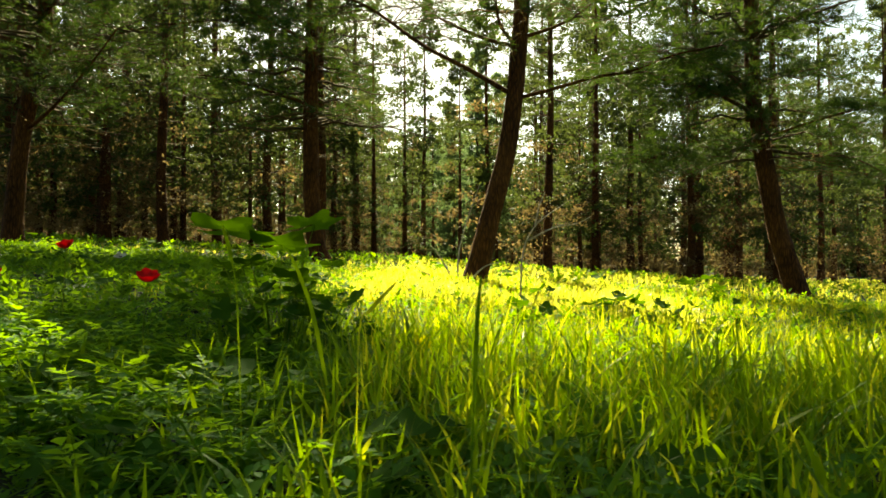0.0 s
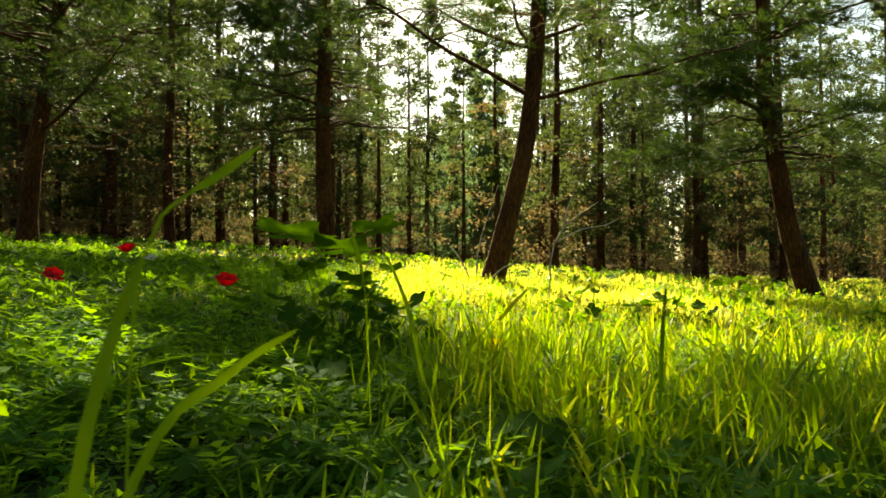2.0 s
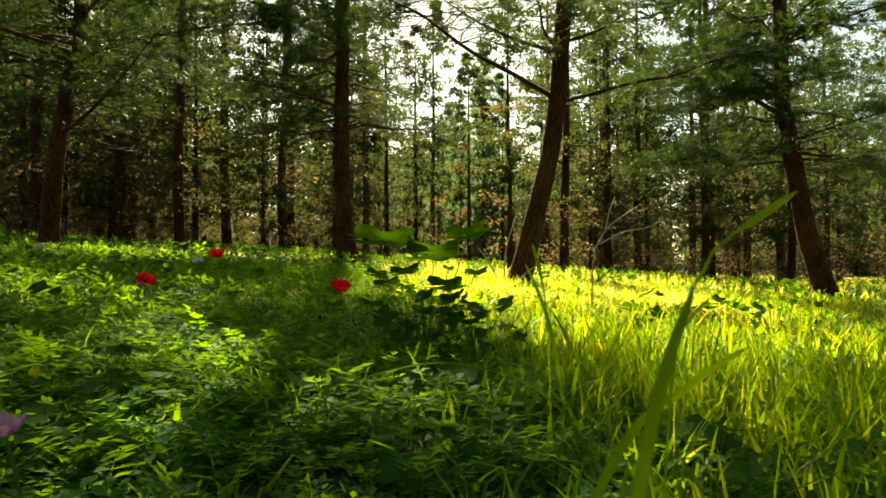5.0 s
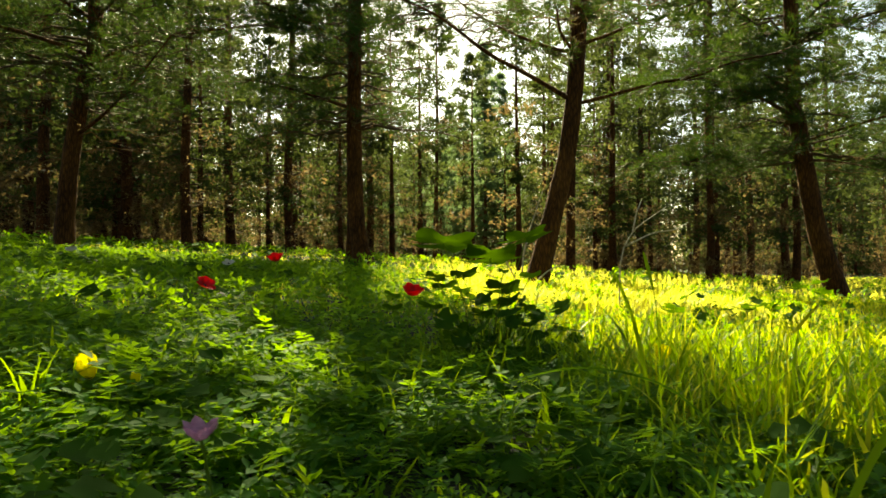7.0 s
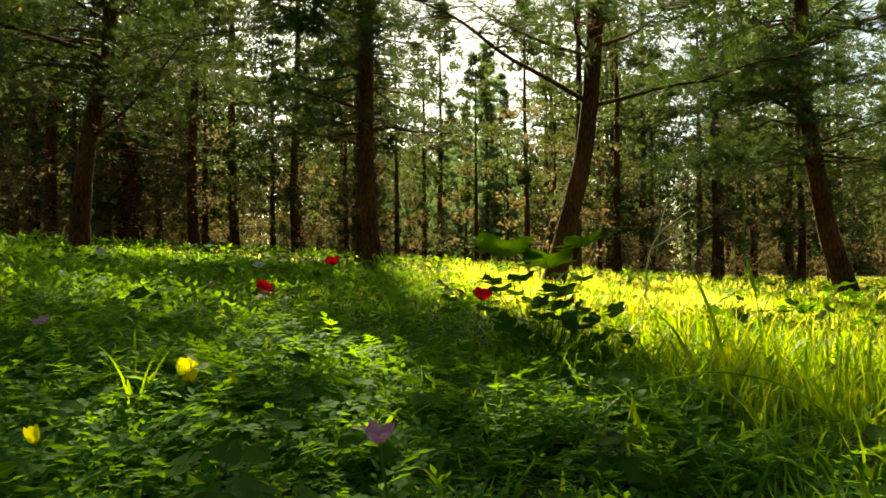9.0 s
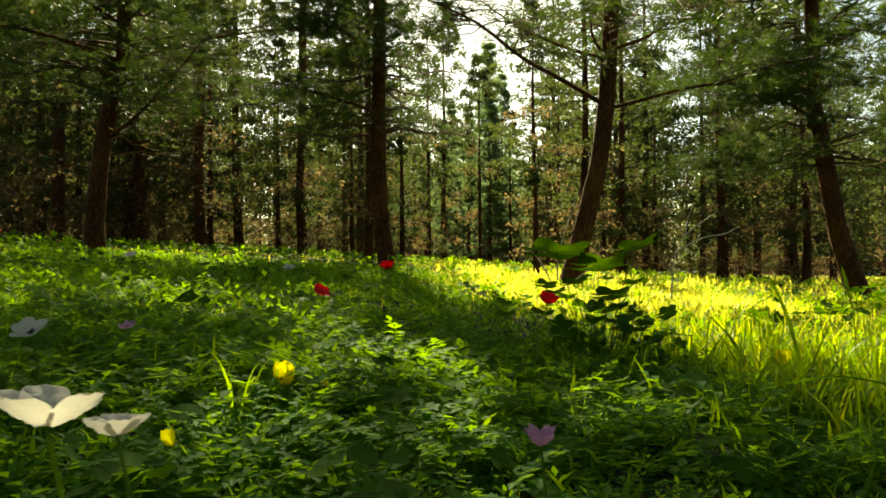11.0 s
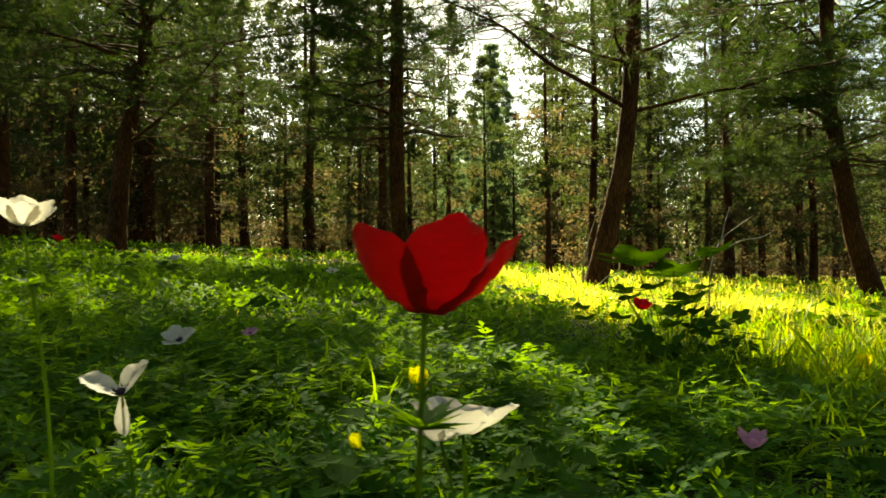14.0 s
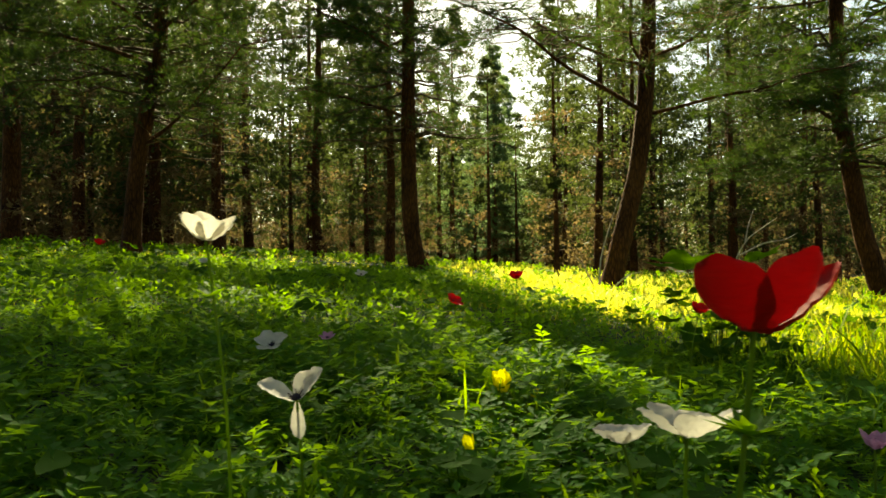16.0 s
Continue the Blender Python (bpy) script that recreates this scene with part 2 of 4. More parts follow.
def scatter(heap, template, place, yaw, tilt, lean, size, flat=None):
    """Many copies of a template (places, triangles, quads): turned by yaw, tipped by tilt towards the way lean, and scaled."""
    v, tris, quads = template
    n, k = len(place), len(v)
    size = np.asarray(size, float)
    if size.ndim == 1:
        size = np.repeat(size[:, None], 3, 1)
    c, s = np.cos(yaw), np.sin(yaw)
    p = v[None] * size[:, None]
    q = np.stack([p[..., 0] * c[:, None] - p[..., 1] * s[:, None], p[..., 0] * s[:, None] + p[..., 1] * c[:, None], p[..., 2]], -1)
    ax = np.stack([-np.sin(lean), np.cos(lean), 0 * lean], -1)
    ct, st = np.cos(tilt)[:, None, None], np.sin(tilt)[:, None, None]
    axb = np.broadcast_to(ax[:, None], q.shape)
    q = q * ct + np.cross(axb, q) * st + axb * (axb * q).sum(-1, keepdims=True) * (1 - ct)
    q = q + place[:, None]
    off = (np.arange(n) * k)[:, None, None]
    heap.add(q.reshape(-1, 3), (tris[None] + off).reshape(-1, 3) if len(tris) else (), (quads[None] + off).reshape(-1, 4) if len(quads) else ())


def ground_z(x, y):
    """The forest floor: it climbs to the left and gently away from the camera."""
    x, y = np.asarray(x, float), np.asarray(y, float)
    z = -0.073 * 12 * np.tanh(x / 12) + 0.36 * (1 - np.exp(-np.clip(y, -4, 200) / 9))
    return z + 0.012 * np.sin(3.1 * x + 1.3 * y) * np.sin(2.3 * y - 0.7 * x) + 0.02 * np.sin(0.9 * x + 0.4) * np.sin(0.8 * y + 1.1)


# ---- ground ----
xs = np.concatenate([np.linspace(-900, -40, 14), np.linspace(-38, -8, 31), np.linspace(-7.6, 7.6, 52), np.linspace(8, 38, 31), np.linspace(40, 900, 14)])
ys = np.concatenate([np.linspace(-900, -30, 12), np.linspace(-28, -3, 20), np.linspace(-2.8, 12, 50), np.linspace(12.6, 60, 30), np.linspace(64, 900, 16)])
gx, gy = np.meshgrid(xs, ys)
gv = np.stack([gx, gy, ground_z(gx, gy)], -1).reshape(-1, 3)
gi = (np.arange(len(ys) - 1)[:, None] * len(xs) + np.arange(len(xs) - 1)[None]).ravel()
ground = new("ground", mesh_of("ground", gv, [np.stack([gi, gi + 1, gi + len(xs) + 1, gi + len(xs)], -1)], [M_SOIL]))
tagged(ground, "dark forest soil with needle litter under low greenery", "ground", kind="structure")

# ---- trees ----


def sunny(x, y):
    """Where sun is wanted on the floor, 0 to 1: the clearing in the middle, a stretch far to the left and small flecks;
    crowns are cut open to match.
    """
    left = np.interp(y, [0.8, 1.6, 3.0, 4.4, 7.5], [0.0, 0.0, -0.3, -1.0, -1.1])
    right = np.interp(y, [0.8, 1.6, 3.4, 4.3, 6.0, 7.5], [1.2, 2.7, 2.9, 1.7, 1.5, 1.8])
    front = 1.0 + 1.15 / (1 + np.exp(-(np.clip(x, -3, 3) - 0.36) / 0.06)) + 0.2 * np.clip(x - 0.6, 0, 2)
    soft = lambda v: 1 / (1 + np.exp(-np.clip(v / 0.09, -30, 30)))
    a = soft(x - left) * soft(right - x) * soft(y - front) * soft(8.5 - y)
    b = 0.85 * soft(x + 5.2) * soft(-2.4 - x) * soft(y - 4.5) * soft(6.4 - y)
    c = 0.75 * soft(0.18 - np.hypot(x + 1.23, (y - 1.24) * 0.8))
    d = 0.9 * soft(0.16 - np.hypot((x + 0.2) * 0.7, y - 1.15)) + 0.9 * soft(0.12 - np.hypot(x + 0.5, (y - 0.8) * 0.7))
    e = 0.3 * soft(x + 0.7) * soft(0.05 + 0.12 * y - x) * soft(y - 0.4) * soft(1.4 - y)
    return np.maximum(np.maximum(a, b), np.maximum(np.maximum(c, d), e))


def needles(heap, at, way, count, length, width, spread, rng):
    """Tufts of needles: slim triangles that fan out from each place along its way."""
    n = len(at)
    d = way[:, None] + rng.normal(0, spread, (n, count, 3))
    d /= np.linalg.norm(d, axis=-1, keepdims=True) + 1e-9
    side = np.cross(d, rng.normal(0, 1, (n, count, 3)))
    side /= np.linalg.norm(side, axis=-1, keepdims=True) + 1e-9
    ln = length * rng.uniform(0.6, 1.2, (n, count, 1))
    root = at[:, None] + d * ln * 0.05
    tip = root + d * ln
    w = width * rng.uniform(0.7, 1.3, (n, count, 1))
    v = np.stack([root - side * w * 0.5, root + d * ln * 0.5 + side * w * 0.6, tip], 2).reshape(-1, 3)
    heap.add(v, np.arange(n * count * 3).reshape(-1, 3))


def sprays(heap, at, way, count, size, loose, rng):
    """Small flat sprays of scale leaves, gathered in loose clumps round each place."""
    n = len(at)
    root = at[:, None] + rng.normal(0, loose, (n, count, 3))
    d = way[:, None] * 0.6 + rng.normal(0, 0.8, (n, count, 3))
    d /= np.linalg.norm(d, axis=-1, keepdims=True) + 1e-9
    side = np.cross(d, rng.normal(0, 1, (n, count, 3)))
    side /= np.linalg.norm(side, axis=-1, keepdims=True) + 1e-9
    ln = size * rng.uniform(0.55, 1.3, (n, count, 1))
    w = ln * rng.uniform(0.2, 0.38, (n, count, 1))
    v = np.stack([root - side * w, root + side * w, root + d * ln], 2).reshape(-1, 3)
    heap.add(v, np.arange(n * count * 3).reshape(-1, 3))


def bough(wood, tufts, base, azim, rise, length, rng, thick, twigs=9, gap=0.11, droop=0.25, fine=2):
    """A side branch with its twigs; tuft places and ways go to the list tufts."""
    steps = 7 if fine > 1 else 4
    u = np.linspace(0, 1, steps)
    out = np.array([math.cos(azim), math.sin(azim), 0.0])
    side = np.array([-out[1], out[0], 0.0])
    wob = rng.normal(0, 0.03, (steps, 3)) * length
    wob[0] = 0
    line = base + np.outer(u * length, out) + np.outer(length * (math.tan(rise) * u - droop * u**2), [0, 0, 1]) + wob
    tube(wood, line, thick * (1 - 0.85 * u), 4 if fine > 1 else 3)
    for k in range(twigs):
        f = 0.22 + 0.78 * (k + rng.uniform(0, 0.8)) / twigs
        f = min(f, 0.99)
        i = f * (steps - 1)
        j = min(int(i), steps - 2)
        p = line[j] + (line[j + 1] - line[j]) * (i - j)
        turn = rng.uniform(0.5, 1.2) * (1 if k % 2 else -1)
        tl = length * (0.5 - 0.32 * f) * rng.uniform(0.7, 1.3)
        d = out * math.cos(turn) + side * math.sin(turn) + np.array([0, 0, rng.uniform(-0.2, 0.35)])
        d /= np.linalg.norm(d)
        end = p + d * tl
        if fine == 1:
            tube(wood, np.array([p, end]), [thick * 0.3, thick * 0.15], 3)
        elif fine:
            tube(wood, np.array([p, (p + end) / 2 + rng.normal(0, 0.015, 3), end]), [thick * 0.28, thick * 0.2, thick * 0.08], 3)
        m = max(2, int(tl / gap))
        s = np.linspace(0.25, 1, m)[:, None]
        tufts.append(np.concatenate([p + (end - p) * s + rng.normal(0, 0.02, (m, 3)), np.repeat((d + [0, 0, 0.25])[None], m, 0)], 1))
    m = max(2, int(length * 0.5 / gap))
    s = np.linspace(0.5, 1, m)
    tip = np.stack([np.interp(s, u, line[:, c]) for c in range(3)], 1)
    tufts.append(np.concatenate([tip, np.repeat((out + [0, 0, 0.3])[None], m, 0)], 1))


def conifer(spine, radius, crown_from, reach, seed, near=True, whorls=13, per=5, dead=14, dead_from=0.6, sparse=1.0, limbs=(), narrow=1.0, label="", at=None, skirt=(), leaf=None):
    """A conifer: its trunk follows spine (places over its foot); whorls of boughs from crown_from up; dead twigs below."""
    rng = np.random.default_rng(seed)
    tree = new("pine_tree")
    tree.empty_display_size = 0.3
    spine = np.asarray(spine, float)
    height = spine[-1][2]
    line = bend(spine, 26 if near else 12)
    line[0, 2] -= 0.12
    u = np.clip(line[:, 2] / height, 0, 1)
    rad = radius * (1 - 0.9 * u**0.9) * (1 + 0.38 * np.exp(-np.maximum(line[:, 2], 0) / 0.14))
    trunk = Heap()
    tube(trunk, line, rad, 14 if near else 7, 0.035 if near else 0.02, rng)
    part("trunk", trunk.mesh("trunk", M_BARK), tree)

    def on(h):
        return np.array([np.interp(h, line[:, 2], line[:, c]) for c in range(3)])

    wood, tufts = Heap(), []
    levels = np.linspace(crown_from, height * 0.97, whorls)
    for h in levels:
        f = (h - crown_from) / (height - crown_from)
        ln = reach * (0.65 + 1.1 * f) if f < 0.35 else reach * (1.42 * (1 - f) ** 0.8 + 0.1)
        for k in range(per):
            if rng.random() > sparse:
                continue
            az = rng.uniform(0, 2 * np.pi)
            # leave out boughs that would shade a place where sunny() wants sun
            if at and h > 2.5:
                mid = on(h)[:2] + np.array(at) + 0.5 * ln * np.array([math.cos(az), math.sin(az)])
                run = (h - 0.3) / math.tan(radians(SUN_EL))
                if sunny(mid[0] - run * math.sin(radians(SUN_AZ)), mid[1] - run * math.cos(radians(SUN_AZ))) > 0.5:
                    continue
            bough(wood, tufts, on(h + rng.uniform(-0.12, 0.12)), az, rng.uniform(-0.05, 0.35) + 0.3 * f, ln * rng.uniform(0.6, 1.15) * narrow, rng,
                  max(0.008, radius * 0.2 * (1 - 0.6 * f)), 9 if near else 6, 0.11 if near else 0.2, 0.25, 2 if near else 0)
    for low, top, count, ln, way, fan in skirt:
        for k in range(count):
            h = low + (top - low) * (k + rng.random()) / count
            bough(wood, tufts, on(h), way + rng.uniform(-fan, fan), rng.uniform(-0.05, 0.3), ln * rng.uniform(0.55, 1.1), rng, 0.016, 11, 0.075, 0.3)
    tagged(part("branching", wood.mesh("branching", M_TWIG), tree), kind="stuff")
    for pts, r0 in limbs:
        lm, tw, own = Heap(), Heap(), []
        curve = bend(pts, 12)
        tube(lm, curve, np.linspace(r0, r0 * 0.25, 12), 7, 0.04, rng)
        for q in range(5, 12):
            for _ in range(3):
                bough(tw, own, curve[q], rng.uniform(0, 2 * np.pi), rng.uniform(-0.15, 0.4), rng.uniform(0.35, 0.9), rng, r0 * 0.3, 7, 0.1, 0.2)
        arm = part("limb", lm.mesh("limb", M_BARK), tree)
        tagged(part("twig_growth", tw.mesh("twig_growth", M_TWIG), arm), kind="stuff")
        tufts += own
    t = np.concatenate(tufts)
    # cut away foliage on the sun's path to the wanted sun patches
    if at:
        down = (t[:, 2] + float(ground_z(*at)) - 0.35) / math.tan(radians(SUN_EL))
        t = t[rng.random(len(t)) > np.where(t[:, 2] < 2.5, 0.6, 0.97) * sunny(at[0] + t[:, 0] - down * math.sin(radians(SUN_AZ)), at[1] + t[:, 1] - down * math.cos(radians(SUN_AZ)))]
    crown = Heap()
    if near:
        low = t[:, 2] < 3.5
        needles(crown, t[low, :3], t[low, 3:], 17, 0.105, 0.006, 0.6, rng)
        # above view: larger, more opaque needles, added to shade the floor
        high = t[~low]
        high = high[rng.random(len(high)) < 0.8]
        needles(crown, high[:, :3], high[:, 3:], 5, 0.26, 0.04, 0.6, rng)
    elif near is False:
        t = t[rng.random(len(t)) < 0.62]
        sprays(crown, t[:, :3], t[:, 3:], 12, 0.095, 0.05, rng)
    else:
        t = t[rng.random(len(t)) < 0.62]
        sprays(crown, t[:, :3], t[:, 3:], 8, 0.14, 0.075, rng)
    top = part("crown", crown.mesh("crown", leaf or (M_NEEDLE if near else M_NEEDLE_FAR), False), tree)
    tagged(top, kind="stuff")
    if dead:
        dw, dt = Heap(), []
        for _ in range(dead):
            bough(dw, dt, on(rng.uniform(dead_from, crown_from + (0.6 if near else 1.6))), rng.uniform(0, 2 * np.pi), rng.uniform(-0.2, 0.35), reach * rng.uniform(0.3, 0.75), rng,
                  0.008 if near else 0.011, 6 if near else 5, 0.24, 0.1, 2 if near else 1)
        d = np.concatenate(dt)
        if near:
            d = d[rng.random(len(d)) < 0.35]
            needles(dw, d[:, :3], d[:, 3:], 4, 0.1, 0.004, 0.7, rng)
        else:
            sprays(dw, d[:, :3], d[:, 3:], 4, 0.075, 0.06, rng)
        tagged(part("dead_growth", dw.mesh("dead_growth", M_DEAD, False), tree), "brown dead twigs", kind="stuff")
    tagged(tree, label or "tall pine with brown bark and dark green needles", "tree", "forest trees")
    return tree


def plant(tree, x, y, turn=0.0, size=1.0, lean=0.0):
    tree.matrix_basis = pose(x, y, float(ground_z(x, y)) - 0.03, lean, 0, turn) @ Matrix.Scale(size, 4)
    return tree


# the four near trunks, each with its own bend
leaning = conifer([(0, 0, 0), (0.07, 0.01, 0.16), (0.17, 0.02, 0.56), (0.3, 0.05, 1.06), (0.38, 0.08, 1.55), (0.43, 0.12, 2.04), (0.47, 0.15, 2.6), (0.52, 0.2, 4.2), (0.49, 0.2, 9.5)], 0.092, 3.4, 2.0, 11,
                  whorls=14, per=8, dead=8, dead_from=1.5,
                  limbs=[([(0.39, 0.08, 1.65), (-0.02, -0.05, 1.85), (-0.37, -0.2, 1.99), (-0.7, -0.45, 2.16), (-0.89, -0.55, 2.24), (-1.24, -0.7, 2.34)], 0.023),
                         ([(0.44, 0.12, 2.08), (0.18, 0.25, 2.18), (-0.17, 0.55, 2.43), (-0.45, 0.7, 2.65), (-0.72, 0.8, 2.89)], 0.021),
                         ([(0.42, 0.08, 1.63), (0.72, 0, 1.69), (1.03, -0.1, 1.76), (1.34, -0.2, 1.79), (1.63, -0.3, 1.89), (1.95, -0.5, 1.91)], 0.019),
                         ([(0.43, 0.1, 2.06), (0.27, 0, 2.22), (0.22, -0.1, 2.39), (0.13, -0.2, 2.55)], 0.018),
                         ([(0.46, 0.12, 2.16), (0.78, 0.2, 2.29), (1.01, 0.3, 2.45), (1.25, 0.4, 2.68)], 0.019),
                         # last three limbs are unseen, added to throw shade on the foreground
                         ([(0.5, 0.18, 3.9), (-0.23, 0.0, 4.1), (-0.93, -0.1, 4.3), (-1.73, -0.2, 4.4)], 0.03),
                         ([(0.51, 0.19, 4.4), (-0.23, -0.5, 4.6), (-0.93, -1.0, 4.8)], 0.03),
                         ([(0.51, 0.19, 4.3), (1.07, -0.4, 4.5), (1.77, -0.8, 4.7)], 0.03)],
                  at=(0.22, 6.2), label="leaning pine with reddish bark and long low limbs")
plant(leaning, 0.22, 6.2)
bowed = conifer([(0, 0, 0), (-0.06, 0, 0.17), (-0.16, 0, 0.5), (-0.25, 0.02, 0.83), (-0.36, 0.03, 1.45), (-0.44, 0.04, 2.05), (-0.49, 0.05, 2.7), (-0.5, 0.1, 9.5)], 0.115, 1.75, 2.0, 12,
                whorls=14, per=7, dead=6, dead_from=1.2, 
                limbs=[([(-0.36, 0.03, 1.65), (-0.75, 0.2, 1.72), (-1.2, 0.3, 1.7), (-1.6, 0.4, 1.6)], 0.024),
                       ([(-0.4, 0.03, 2.1), (-0.9, -0.5, 2.3), (-1.4, -0.9, 2.4), (-2.0, -1.2, 2.4)], 0.026),
                       ([(-0.36, 0.03, 1.6), (0.1, 0.3, 1.62), (0.6, 0.4, 1.55), (1.2, 0.5, 1.4)], 0.015),
                       ([(-0.38, 0.03, 1.8), (0.1, -0.3, 1.95), (0.6, -0.5, 2.05), (1.1, -0.6, 2.0)], 0.017),
                       ([(-0.4, 0.03, 2.0), (-0.8, -0.3, 2.1), (-1.3, -0.5, 2.25), (-1.9, -0.6, 2.3)], 0.028)],
                skirt=[(1.55, 3.3, 9, 1.2, 3.0, 0.9), (1.7, 3.3, 6, 1.0, 0.0, 1.1), (1.8, 3.3, 4, 0.8, -1.6, 0.6)], at=(3.83, 7.88), label="bowed dark pine trunk with drooping green boughs")
plant(bowed, 3.83, 7.88)
stout = conifer([(0, 0, 0), (0.01, 0, 0.3), (0.05, 0, 0.85), (0.14, 0, 1.45), (0.24, 0.01, 2.05), (0.32, 0.02, 2.65), (0.42, 0.05, 10.5)], 0.098, 1.7, 2.1, 13,
                whorls=15, per=7, dead=10, dead_from=0.9, limbs=[([(0.2, 0, 1.9), (-0.3, 0.3, 2.1), (-0.9, 0.5, 2.3), (-1.6, 0.7, 2.4)], 0.026),
                       ([(0.22, 0, 2.1), (-0.2, -0.4, 2.2), (-0.7, -0.7, 2.25), (-1.3, -0.9, 2.2)], 0.026),
                       ([(0.2, 0, 2.0), (0.7, 0.3, 2.3), (1.3, 0.5, 2.5), (1.9, 0.6, 2.6)], 0.026),
                       ([(0.25, 0, 2.5), (-0.3, -0.2, 2.8), (-0.9, -0.3, 2.9), (-1.5, -0.5, 3.0)], 0.024),
                       ([(0.25, 0, 2.4), (0.8, -0.3, 2.7), (1.4, -0.5, 2.9)], 0.024), ([(0.14, 0, 1.25), (0.5, -0.2, 1.42), (0.9, -0.35, 1.75), (1.3, -0.5, 2.15)], 0.024)],
                skirt=[(1.5, 3.2, 10, 1.2, 0.0, 0.9), (1.7, 3.4, 15, 1.5, 3.1, 0.9), (2.0, 3.4, 8, 1.0, -1.6, 0.7)], at=(-4.5, 7.7), label="stout dark pine with shaded brown bark")
plant(stout, -4.5, 7.7)
straight = conifer([(0, 0, 0), (-0.07, 0, 0.17), (-0.12, 0, 0.45), (-0.155, 0, 0.9), (-0.17, 0, 1.9), (-0.15, 0.02, 3.2), (-0.1, 0, 10.5)], 0.104, 1.75, 1.9, 14,
                   whorls=15, per=7, dead=8, dead_from=1.2,
                   limbs=[([(-0.1, 0, 1.9), (-0.6, 0.2, 2.1), (-1.2, 0.3, 2.3), (-1.8, 0.4, 2.4)], 0.024),
                          ([(-0.08, 0, 2.6), (-0.6, -0.4, 2.8), (-1.2, -0.7, 3.0)], 0.022)], skirt=[(1.75, 3.4, 12, 1.15, 3.1, 0.8), (1.9, 3.5, 14, 1.0, 0.2, 0.8)], at=(-1.38, 8.6), label="straight pine with brown bark and dense needles")
plant(straight, -1.38, 8.6)

pole = conifer([(0, 0, 0), (0.03, 0, 1.5), (0.0, 0, 3.5), (0.05, 0, 8.0)], 0.08, 1.9, 1.3, 28, False, 15, 5, 14, 0.5, at=(-1.9, 11.4), label="dark thin pine behind a stouter one")
plant(pole, -1.9, 11.4)
# crown opened by sunny() to let sun onto the floor at left
open_crown = conifer([(0, 0, 0), (-0.06, 0.03, 1.5), (0.02, 0, 4), (0.1, 0, 10.0)], 0.11, 1.3, 1.6, 29, False, 17, 4, 22, 0.25, at=(-5.2, 13.7), label="thin-crowned pine with brown bark and dead twigs")
plant(open_crown, -5.2, 13.7)

# models for the rest of the wood
tall_a = conifer([(0, 0, 0), (0.03, 0.02, 2), (-0.02, 0.05, 4), (0, 0, 11.5)], 0.13, 1.6, 1.7, 21, False, 18, 4, 26, 0.25)
tall_b = conifer([(0, 0, 0), (-0.06, 0.03, 1.5), (0.02, 0, 4), (0.1, 0, 10.0)], 0.11, 1.3, 1.6, 22, False, 17, 4, 26, 0.25)
tall_c = conifer([(0, 0, 0), (0.08, -0.03, 2), (0.1, 0.05, 5), (0.05, 0, 12.0)], 0.14, 1.9, 1.8, 23, False, 18, 4, 28, 0.3)
thin = conifer([(0, 0, 0), (0.02, 0, 2), (0.05, 0, 4), (0.02, 0, 6.6)], 0.075, 2.2, 0.95, 24, False, 13, 4, 14, 0.4, sparse=0.75, label="thin young pine with sparse needles")
far_a = conifer([(0, 0, 0), (0.05, 0.02, 3), (0, 0, 11.0)], 0.13, 0.9, 1.9, 26, None, 15, 4, 20, 0.3)
far_b = conifer([(0, 0, 0), (-0.05, 0.02, 3), (0, 0, 9.8)], 0.12, 1.3, 1.8, 27, None, 14, 4, 20, 0.3)
cypress = conifer([(0, 0, 0), (0.0, 0, 3), (0.02, 0, 6), (0.0, 0, 8.4)], 0.1, 0.7, 0.95, 25, False, 24, 6, 8, label="cypress with a soft pointed crown, tinted blue-green for distance haze", leaf=M_NEEDLE_HAZE)
MODELS = {"a": tall_a, "b": tall_b, "c": tall_c, "t": thin, "y": cypress, "p": far_a, "q": far_b}
RADII = {"a": 0.13, "b": 0.11, "c": 0.14, "t": 0.075, "y": 0.1}
